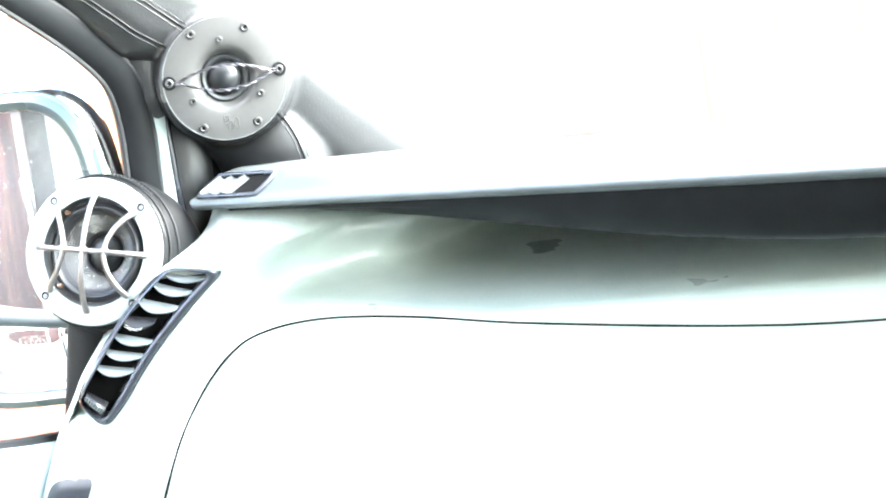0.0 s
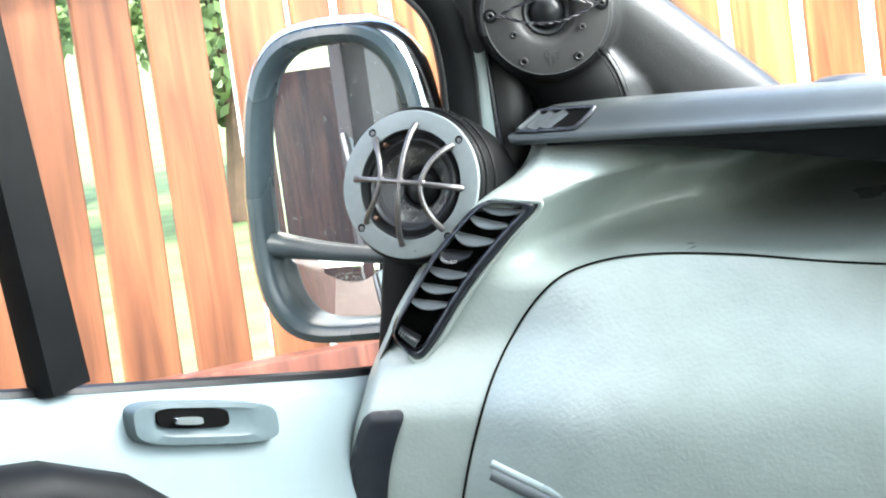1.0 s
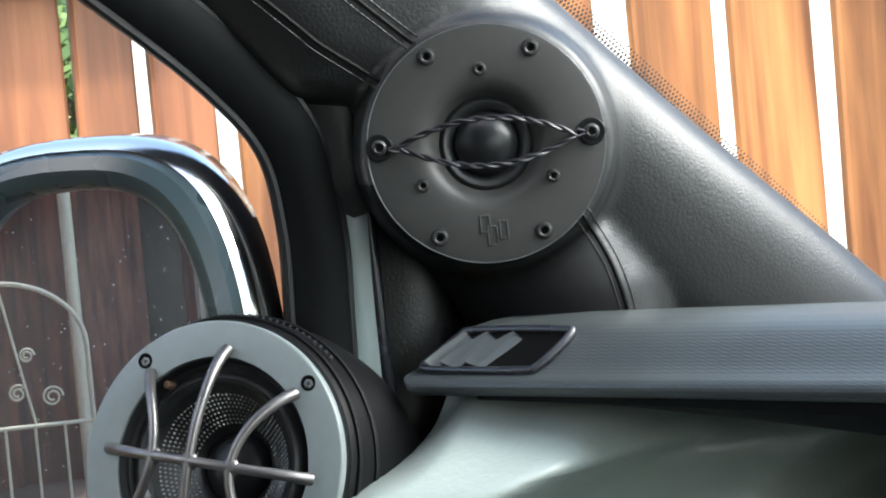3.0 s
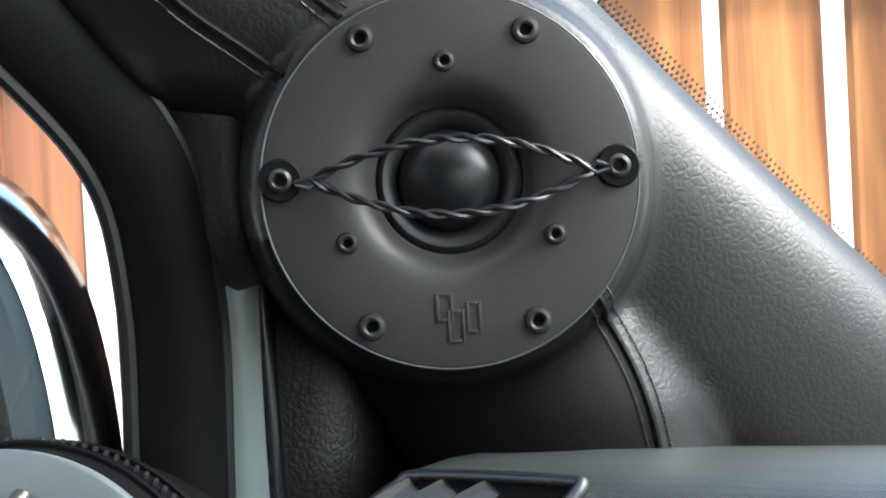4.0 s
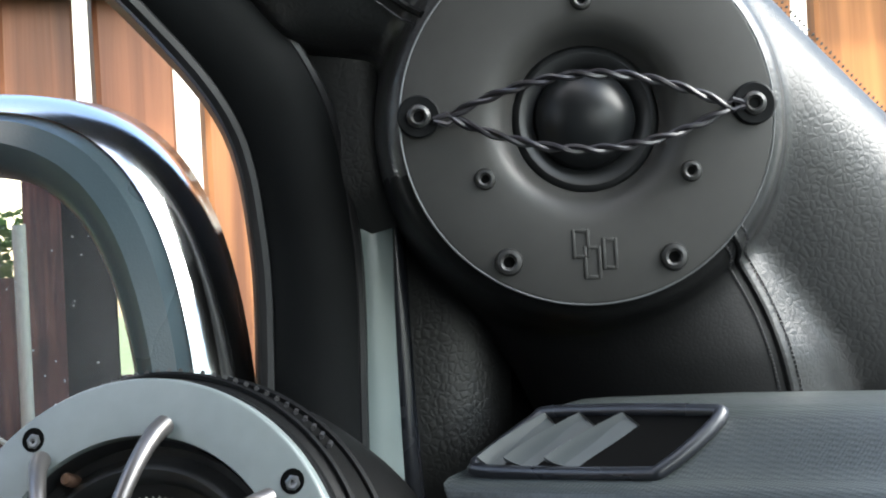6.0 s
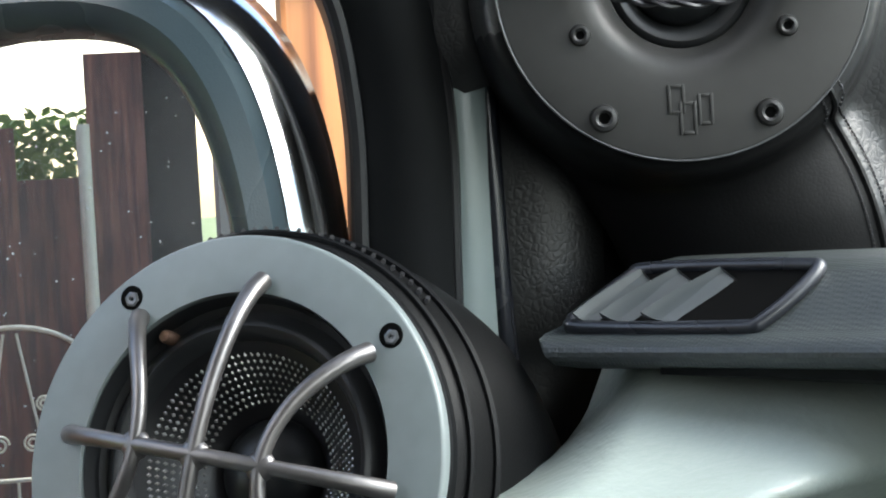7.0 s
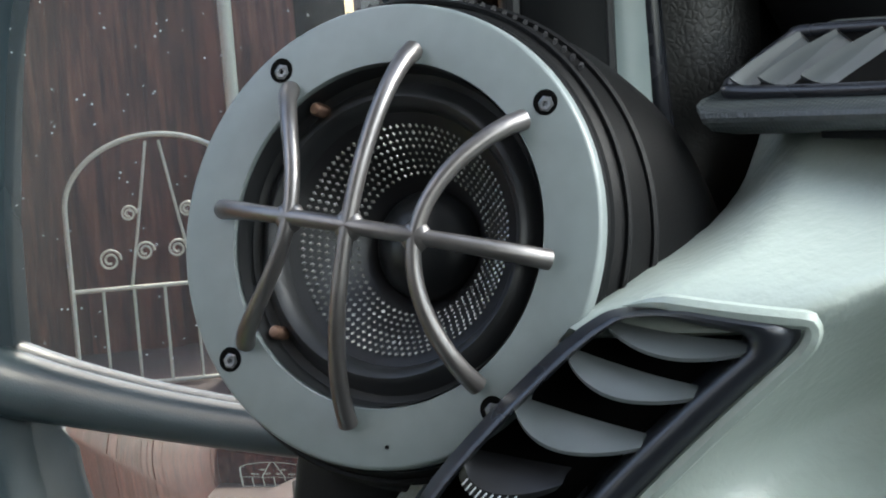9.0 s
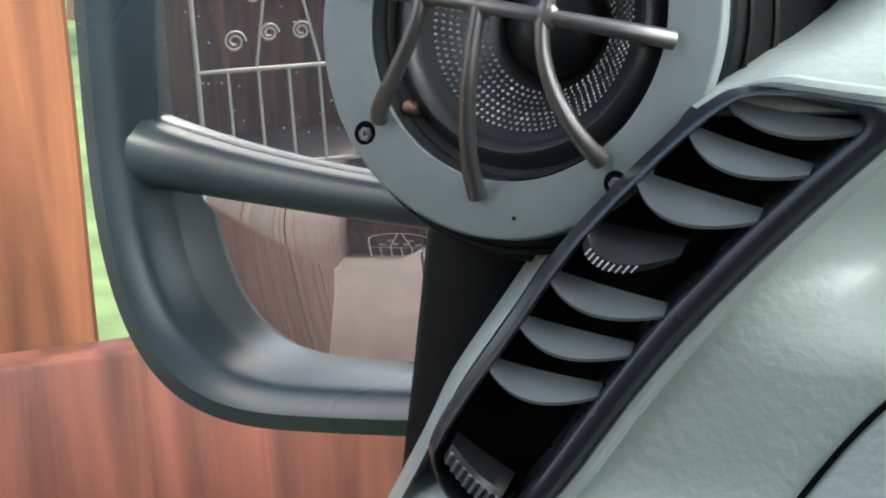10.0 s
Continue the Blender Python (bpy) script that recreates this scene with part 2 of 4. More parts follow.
def lerp_row(rows, z):
    """Value in rows of (key, value), keys falling."""
    for (a, va), (b, vb) in zip(rows, rows[1:]):
        if z >= b:
            k = max(0.0, min(1.0, (a - z) / (a - b)))
            return va + (vb - va) * k
    return rows[-1][1]


# ---- the van's cabin ----
CAR = axes(E1, E2, UP, (0, 0, 0))


def wall(name, lo, hi, label, material=LINER, holes=()):
    bm = bmesh.new()
    box(bm, lo, hi)
    ob = part(name, bm, material, smooth=False)
    ob.matrix_world = CAR
    return tagged(ob, label, "wall" if "wall" in name else name.split("_")[0], kind="structure")


# unseen shell; roof and far side panel reach forward to block light
wall("floor", (-0.12, -2.5, 0.55), (1.7, 0.6, 0.6), "dark van floor under the dashboard", BLACKMATT)
wall("ceiling", (-0.12, -2.5, 1.98), (1.7, -0.30, 2.03), "pale grey van roof lining, unseen, reaching forward to block the sun")
wall("wall_rear", (-0.12, -2.56, 0.6), (1.7, -2.5, 1.98), "plain grey bulkhead behind the seats")
wall("wall_side_low", (1.62, -2.5, 0.6), (1.7, 0.6, 1.32), "plain grey panel of the far van side")
wall("wall_side_rear", (1.62, -2.5, 1.32), (1.7, -0.75, 1.98), "plain grey unseen panel behind the far window, lengthened to cut its light")
wall("wall_near_rear", (-0.12, -2.5, 0.6), (-0.08, -0.95, 1.98), "plain grey panel behind the passenger door")
wall("wall_front", (-0.1, 0.55, 0.55), (1.7, 0.6, 1.36), "plain dark bulkhead under the windscreen", BLACKMATT)
# added blocker: keeps the fence's reflection and glimpses out under the shelf
wall("wall_scuttle", (-0.12, 0.11, 0.6), (0.02, 0.13, 1.398), "plain dark panel added behind the dashboard to block fence reflections", BLACKMATT)

# ---- tweeter ----
TW = pose(0, 0, 1.5)


def screw(parent, x, z, r, h, name="screw"):
    bm = bmesh.new()
    lathe(bm, [(r * 0.42, h * 0.35), (r * 0.46, h * 0.85), (r * 0.62, h), (r * 0.88, h * 0.86), (r, h * 0.4), (r, -0.001)], 20)
    moved(bm, pose(x, 0, z))
    s = part(name, bm, STEEL, parent)
    bm = bmesh.new()
    lathe(bm, [(r * 0.42, h * 0.36), (0.0001, h * 0.34)], 6)
    moved(bm, pose(x, 0, z))
    part("socket", bm, DEEP, s)
    return s


def tweeter():
    t = thing("tweeter", TW, "round charcoal tweeter with black dome set in the leather pillar pod", "speaker")
    bm = bmesh.new()
    prof = [(0.0205, -0.0075), (0.0213, -0.0068), (0.0226, -0.0045), (0.0244, -0.0022), (0.0268, -0.0006), (0.0295, 0.0), (0.034, 0.0003),
            (0.0508, 0.0003), (0.0516, 0.0001), (0.0520, -0.0004), (0.0520, -0.0040), (0.050, -0.0042)]
    lathe(bm, prof, 128, top=False)
    part("flange", bm, FLANGE, t, "charcoal anodised flange with a dished mouth")
    bm = bmesh.new()
    lathe(bm, [(0.0139, -0.0105), (0.0150, -0.0088), (0.0168, -0.0070), (0.0185, -0.0066), (0.0198, -0.0074), (0.0207, -0.009), (0.0207, -0.014)], 96, top=False)
    part("surround", bm, SURROUND, t, "black rubber ring")
    bm = bmesh.new()
    lathe(bm, [(0.0145, -0.011)] + [(0.0141 * math.cos(a), -0.0095 + 0.0098 * math.sin(a)) for a in [k * math.pi / 2 / 14 for k in range(14)]] + [(0.0002, 0.0003)], 64)
    part("dome", bm, DOME, t, "glossy black silk dome")
    bm = bmesh.new()
    tube(bm, [(0.0517 * math.cos(a), -0.00005, 0.0517 * math.sin(a)) for a in [2 * math.pi * k / 128 for k in range(128)]], 0.00032, 6, loop=True)
    part("edge", bm, EDGE, t, "bare bright flange edge")
    for x, z in ((-0.0226, 0.0398), (0.0226, 0.0398), (-0.0236, -0.0389), (0.0219, -0.0397)):
        screw(t, x, z, 0.0039, 0.0022)
    for x, z in ((0.0, 0.0325), (-0.029, -0.0157), (0.0279, -0.0163)):
        screw(t, x, z, 0.0030, 0.0018, "small_screw")
    for x, z in ((-0.0464, 0.0023), (0.046, 0.0014)):
        bm = bmesh.new()
        lathe(bm, [(0.0022, 0.0024), (0.0055, 0.0026), (0.0060, 0.002), (0.0060, -0.001)], 32)
        moved(bm, pose(x, 0, z))
        part("washer", bm, BLACKMATT, t, "black rubber washer")
        screw(t, x, z, 0.0036, 0.0042)
    # two twisted strands in each of two bowed lines
    for sign, amp in ((1, 0.0100), (-1, 0.0106)):
        for phase in (0, math.pi):
            pts = []
            for k in range(121):
                u = k / 120
                x = -0.0375 + 0.0765 * u
                z = sign * amp * math.sin(math.pi * u) ** 0.85 + 0.0012 * (1 - u) + 0.0006
                y = -0.0028 - 0.0052 * math.sin(math.pi * u)
                w = phase + u * 2 * math.pi * 5.2
                pts.append((x, y + 0.00075 * math.cos(w), z + 0.00075 * math.sin(w)))
            bm = bmesh.new()
            tube(bm, pts, 0.00078, 7)
            part("wire", bm, WIRE, t, "twisted black guard wire across the dome")
    for x, sg in ((-0.0385, -1), (0.040, 1)):
        bm = bmesh.new()
        tube(bm, [(x + sg * 0.004, -0.0032, 0.0012), (x, -0.0032, 0.0026), (x - sg * 0.0022, -0.0034, 0.001), (x, -0.0032, -0.0004), (x + sg * 0.004, -0.0032, 0.0008)], 0.0008, 6)
        part("wire_loop", bm, WIRE, t)
    # a maker's mark, drawn as plain raised shapes
    for x0, x1, z0, z1 in ((-0.0060, -0.0012, -0.0388, -0.0308), (-0.0030, 0.0018, -0.0446, -0.0356), (0.0022, 0.0064, -0.0422, -0.0336)):
        bm = bmesh.new()
        w = 0.0009
        for a, b, c, d in ((x0, x0 + w, z0, z1), (x1 - w, x1, z0, z1), (x0 + w, x1 - w, z0, z0 + w), (x0 + w, x1 - w, z1 - w, z1)):
            box(bm, (a, -0.0008, c), (b, 0.001, d), 0.0002)
        part("raised_mark", bm, FLANGE, t)
    return t


tweeter()

# ---- leather pillar with the tweeter pod ----
def leather_pillar():
    bm = bmesh.new()
    prof = [(0.0525, -0.0030), (0.0545, -0.0045), (0.0565, -0.010), (0.0585, -0.022), (0.061, -0.045), (0.060, -0.075)]
    prof += [(0.046, -0.075), (0.046, -0.02), (0.0480, -0.0035)]
    skin(bm, [[Vector((r * math.cos(2 * math.pi * k / 72), -h, r * math.sin(2 * math.pi * k / 72))) for k in range(72)] for r, h in prof], loop=True)
    moved(bm, TW)
    d = Vector((0.66, 0.25, -0.75))
    c = Vector((0.0215, 0.062, 1.5190))
    side = Vector((0.75, 0, 0.66))
    out = Vector((0, -1, 0))
    rings = []
    for k in range(40):
        s = -0.42 + 0.64 * k / 39
        wide = 0.0375 + 0.006 * bump01((s - 0.02) / 0.2) + 0.004 * bump01((s + 0.12) / 0.1)
        bend = -0.05 * max(0, -s - 0.05) ** 1.6
        q = c + d * s + side * (bend + 0.05 * max(-0.14, min(0.2, s)))
        spread = 0.017 * bump01((-0.03 - s) / 0.05)
        q, wide = q - side * spread, wide + spread
        rings.append([q + side * wide * math.copysign(abs(math.cos(a)) ** 0.75, math.cos(a)) + out * 0.040 * math.copysign(abs(math.sin(a)) ** 0.75, math.sin(a))
                      for a in [2 * math.pi * j / 28 for j in range(28)]])
    skin(bm, rings)
    # the pod's foot runs down to the dashboard
    foot = [(Vector((0.0, 0.072, 1.475)), 0.050), (Vector((0.012, 0.066, 1.458)), 0.053), (Vector((0.028, 0.066, 1.43)), 0.050), (Vector((0.036, 0.07, 1.408)), 0.048)]
    skin(bm, [[q + Vector((math.cos(a) * r, math.sin(a) * r * 0.8, 0)) for a in [2 * math.pi * j / 32 for j in range(32)]] for q, r in foot])
    ob = part("a_pillar", bm, LEATHER)
    re = ob.modifiers.new("join", "REMESH")
    re.mode, re.voxel_size, re.use_smooth_shade = "VOXEL", 0.0024, True
    sm = ob.modifiers.new("soften", "SMOOTH")
    sm.factor, sm.iterations = 0.5, 14
    bpy.context.view_layer.update()
    dg = bpy.context.evaluated_depsgraph_get()
    me = bpy.data.meshes.new_from_object(ob.evaluated_get(dg))
    ob.modifiers.clear()
    ob.data = me
    me.materials.append(PODLEATHER)
    joint = [(1.4665, 0.0385), (1.452, 0.047), (1.438, 0.053), (1.42, 0.0575), (1.39, 0.062)]
    for p in me.polygons:
        if p.center.z < 1.486 and p.center.x < lerp_row(joint, p.center.z):
            p.material_index = 1
    return tagged(ob, "windscreen pillar wrapped in black grained leather with stitched seams", "pillar", kind="structure")


pillar = leather_pillar()
from mathutils.bvhtree import BVHTree

TREE = BVHTree.FromPolygons([v.co for v in pillar.data.vertices], [p.vertices for p in pillar.data.polygons])


def onto(x, z, lift=0.0):
    hit = TREE.ray_cast(Vector((x, -0.4, z)), Vector((0, 1, 0)))
    if hit[0] is None:
        return None
    return hit[0] + hit[1] * lift


def seam(points, both=True):
    line = [q for q in (onto(p.x, p.z, 0.0002) for p in spline([(x, 0, z) for x, z in points], 14)) if q]
    if len(line) < 4:
        return
    bm = bmesh.new()
    tube(bm, line, 0.0011, 6)
    part("seam", bm, PODLEATHER, pillar, "rolled leather seam")
    for off in ((-0.0034, 0.0034) if both else (0.0034,)):
        length, stitches = 0.0, bmesh.new()
        for a, b in zip(line, line[1:]):
            d = (b - a)
            n = Vector((d.z, 0, -d.x)).normalized()
            q = onto((a.x + b.x) / 2 + n.x * off, (a.z + b.z) / 2 + n.z * off, 0.0003)
            if q is None:
                continue
            tube(stitches, [q - d * 0.33, q, q + d * 0.33], 0.00042, 5)
        if stitches.verts:
            part("stitching", stitches, THREAD, pillar, "row of dark thread stitches")
        else:
            stitches.free()


seam([(-0.125, 1.635), (-0.088, 1.601), (-0.058, 1.574), (-0.0275, 1.546)])
seam([(-0.135, 1.612), (-0.105, 1.5845), (-0.0785, 1.5593), (-0.0683, 1.5495), (-0.055, 1.5395), (-0.0438, 1.5311)], both=False)
seam([(0.0385, 1.4665), (0.047, 1.452), (0.053, 1.438), (0.0575, 1.420), (0.06, 1.40)])

# ---- windscreen edge with its dotted band ----
def frit():
    me_v, me_f = [], []
    a, b = Vector((-0.0210, 0.062, 1.6255)), Vector((0.222, 0.15, 1.37))
    d = (b - a)
    length = d.length
    d.normalize()
    nrm = Vector((0.75, 0.15, 0.66)).normalized()
    w = d.cross(nrm).normalized()
    for row in range(4):
        n = int(length / 0.0021)
        for i in range(n):
            r = 0.00092 - 0.00014 * row
            q = a + d * (i + 0.5 * (row % 2)) * 0.0021 + nrm * (0.002 + row * 0.0020)
            k = len(me_v)
            me_v += [q - d * r, q + nrm * r * 1.6, q + d * r, q - nrm * r * 1.6, q + w * 0.0003]
            me_f += [(k, k + 1, k + 4), (k + 1, k + 2, k + 4), (k + 2, k + 3, k + 4), (k + 3, k, k + 4)]
    me = bpy.data.meshes.new("dots")
    me.from_pydata(me_v, [], me_f)
    me.materials.append(BLACK)
    ob = new("windscreen_dots", me)
    tagged(ob, "black printed dots along the windscreen edge", "dots", kind="stuff")


frit()

# ---- midrange speaker in its pod ----
MC = Vector((-0.1293, -0.0268, 1.3752))
mx = Vector((0.0720, -0.0318, -0.0124)).normalized()
mz = Vector((0.0187, 0.0134, 0.0788))
mz = (mz - mx * mz.dot(mx)).normalized()
my = mz.cross(mx)
MID = axes(mx, my, mz, MC)
Q = 0.0397


def midrange():
    t = thing("midrange_speaker", MID, "round grey speaker with a bowed metal grille in a leather pod", "speaker")
    bm = bmesh.new()
    lathe(bm, [(0.0452, -0.012), (0.0456, -0.001), (0.0460, 0.0), (0.0606, 0.0), (0.0613, -0.0003), (0.0617, -0.0010), (0.0617, -0.0040), (0.060, -0.0045)], 128, top=False)
    part("flange", bm, MIDRING, t, "satin grey mounting ring")
    bm = bmesh.new()
    lathe(bm, [(0.0610, -0.004), (0.0622, -0.005), (0.0622, -0.0085), (0.0600, -0.010)], 96, top=False)
    part("gasket", bm, BLACKMATT, t, "black rubber gasket")
    bm = bmesh.new()
    lathe(bm, [(0.0452, -0.001), (0.0440, -0.007), (0.0420, -0.0085), (0.0405, -0.0072), (0.0392, -0.0050), (0.0376, -0.0042), (0.0360, -0.0052), (0.0348, -0.008), (0.0342, -0.0095)], 96, top=False)
    part("surround", bm, SURROUND, t, "black rubber roll round the cone")
    bm = bmesh.new()
    cone = [(0.0342, -0.0095), (0.030, -0.0125), (0.024, -0.0178), (0.0185, -0.0235), (0.0150, -0.0275)]
    lathe(bm, cone, 96, top=False)
    part("cone", bm, BLACK, t, "black woven cone")
    me_v, me_f = [], []
    for j in range(8):
        r = 0.0195 + 0.00160 * j
        h = -0.0225 + (r - 0.0195) * 0.985
        n = int(2 * math.pi * r / 0.00195)
        for i in range(n):
            a = 2 * math.pi * (i + 0.5 * (j % 2)) / n
            er = Vector((math.cos(a), 0, math.sin(a)))
            et = Vector((-math.sin(a), 0, math.cos(a)))
            q = er * r + Vector((0, -h - 0.00015, 0))
            s = 0.00062
            k = len(me_v)
            me_v += [q - et * s, q + er * s + Vector((0, -s * 0.8, 0)), q + et * s, q - er * s + Vector((0, s * 0.8, 0)), q + Vector((0, -0.0003, 0)) - er * 0.0002]
            me_f += [(k, k + 1, k + 4), (k + 1, k + 2, k + 4), (k + 2, k + 3, k + 4), (k + 3, k, k + 4)]
    me = bpy.data.meshes.new("weave")
    me.from_pydata(me_v, [], me_f)
    me.materials.append(WEAVE)
    ob = new("weave", me)
    ob.parent = t
    tagged(ob, "bright woven knots of the cone", kind="stuff")
    bm = bmesh.new()
    lathe(bm, [(0.0156, -0.028)] + [(0.0152 * math.cos(a), -0.027 + 0.009 * math.sin(a)) for a in [k * math.pi / 2 / 10 for k in range(10)]] + [(0.0002, -0.018)], 64)
    part("dust_cap", bm, DOME, t, "glossy black dust cap")
    bm = bmesh.new()
    lathe(bm, [(0.046, -0.012), (0.046, -0.034), (0.002, -0.035)], 48, top=False)
    part("basket", bm, DEEP, t)
    for x, z in ((-1, 1), (1, 1), (-1, -1), (1, -1)):
        bm = bmesh.new()
        lathe(bm, [(0.0020, 0.0002), (0.0030, 0.0003), (0.0034, 0.0002), (0.0034, -0.001)], 24)
        moved(bm, pose(x * Q, 0, z * Q))
        s = part("screw_hole", bm, DEEP, t, "black recessed screw hole")
        bm = bmesh.new()
        lathe(bm, [(0.0007, 0.0002), (0.0008, 0.0006), (0.0016, 0.0007), (0.0022, 0.0004), (0.0022, 0.0)], 6)
        moved(bm, pose(x * Q + 0.0003, 0, z * Q - 0.0004))
        part("screw_head", bm, EDGE, s, "worn steel screw head")
    bm = bmesh.new()
    lathe(bm, [(0.0005, 0.0004), (0.0006, -0.0005)], 10)
    moved(bm, pose(0.0119, 0, -0.0545))
    part("pin_hole", bm, DEEP, t)

    for a in (133, 226):
        bm = bmesh.new()
        lathe(bm, [(0.0004, -0.0022), (0.0014, -0.0024), (0.0019, -0.0032), (0.0019, -0.009)], 14)
        moved(bm, pose(0.0422 * math.cos(radians(a)), 0, 0.0422 * math.sin(radians(a))))
        part("grille_post", bm, BRONZE, t, "small bronze fixing post inside the ring")

    def dome(x, z):
        r = min(1.0, math.hypot(x, z) / 1.24)
        return -0.0012 - 0.0185 * (1 - r ** 2.2) ** 0.75

    def bar(points, name):
        pts = [(x * Q, dome(x, z), z * Q) for x, z in points]
        bm = bmesh.new()
        tube(bm, pts, lambda u: 0.00215 + 0.0006 * abs(2 * u - 1) ** 3, 12)
        part(name, bm, GRILLE, t, "satin bronze-grey grille bar")

    N = 28
    bar([(-1.235 + 2.47 * k / N, 0.0) for k in range(N + 1)], "cross_bar")
    bar([(0.0, -1.27 + 2.51 * k / N) for k in range(N + 1)], "upright_bar")
    for sg in (-1, 1):
        pts = []
        for k in range(N + 1):
            z = -0.87 + 1.74 * k / N
            pts.append((sg * (0.47 + 0.415 * (abs(z) / 0.87) ** 1.9), z))
        bar(pts, "curved_bar")
    for x in (-0.47, 0.0, 0.47):
        bm = bmesh.new()
        lathe(bm, [(0.0042, -0.0010), (0.0040, 0.0004), (0.0030, 0.0014), (0.0015, 0.0019), (0.0003, 0.0020)], 20)
        moved(bm, pose(x * Q, dome(x, 0), 0))
        part("joint", bm, GRILLE, t)
    return t


midrange()


def mid_pod():
    bm = bmesh.new()
    rings = []
    prof = [(0.0600, 0.0042, 0, 0), (0.0632, 0.0090, 0, 0), (0.0648, 0.0150, 0, 0), (0.0652, 0.026, 0.002, 0), (0.0648, 0.040, 0.006, 0), (0.0625, 0.056, 0.011, -0.002), (0.0570, 0.071, 0.016, -0.006), (0.0450, 0.084, 0.020, -0.010), (0.02, 0.092, 0.022, -0.012)]
    for r, h, ox, oz in prof:
        rings.append([Vector((ox + r * math.cos(a), h, oz + r * math.sin(a))) for a in [2 * math.pi * k / 64 for k in range(64)]])
    for r, h in ((0.015, 0.072), (0.04, 0.06), (0.0475, 0.03), (0.0485, 0.0055)):
        rings.append([Vector((r * math.cos(a), h, r * math.sin(a))) for a in [2 * math.pi * k / 64 for k in range(64)]])
    skin(bm, rings, loop=True)
    foot = [((-0.128, 0.020, 1.345), 0.032), ((-0.133, 0.018, 1.318), 0.0295), ((-0.137, 0.018, 1.295), 0.0295), ((-0.140, 0.020, 1.265), 0.032), ((-0.145, 0.025, 1.22), 0.036), ((-0.15, 0.03, 1.15), 0.04)]
    back = MID.inverted()
    skin(bm, [[back @ (Vector(q) + Vector((math.cos(a) * r, math.sin(a) * r * 0.7, 0))) for a in [2 * math.pi * k / 32 for k in range(32)]] for q, r in foot])
    ob = part("speaker_pod", bm, PODLEATHER)
    ob.matrix_world = MID
    re = ob.modifiers.new("join", "REMESH")
    re.mode, re.voxel_size, re.use_smooth_shade = "VOXEL", 0.0026, True
    sm = ob.modifiers.new("soften", "SMOOTH")
    sm.factor, sm.iterations = 0.5, 5
    tagged(ob, "black leather pod on the door corner holding the speaker", "pod")
    bm = bmesh.new()
    tube(bm, [(0.0645 * math.cos(a), 0.0118, 0.0645 * math.sin(a)) for a in [2 * math.pi * k / 96 for k in range(96)]], 0.0010, 6, loop=True)
    part("seam", bm, PODLEATHER, ob, "leather seam round the pod")
    bm = bmesh.new()
    tube(bm, [(0.0660 * math.cos(a) + 0.001, 0.0235, 0.0660 * math.sin(a)) for a in [2 * math.pi * k / 96 for k in range(96)]], 0.0012, 6, loop=True)
    part("crease", bm, PODLEATHER, ob, "rolled leather crease")
    st = bmesh.new()
    for k in range(17, 47):
        a, b = 2 * math.pi * k / 120, 2 * math.pi * (k + 0.75) / 120
        tube(st, [(0.0661 * math.cos(w), h, 0.0661 * math.sin(w)) for w, h in ((a, 0.0135), ((a + b) / 2, 0.0160), (b, 0.0185))], 0.00075, 5)
    part("stitching", st, THREAD, ob, "whip stitches of thick dark thread")


mid_pod()

# ---- dashboard ledge ----
LD = E1.copy()
BACK = E2.copy()


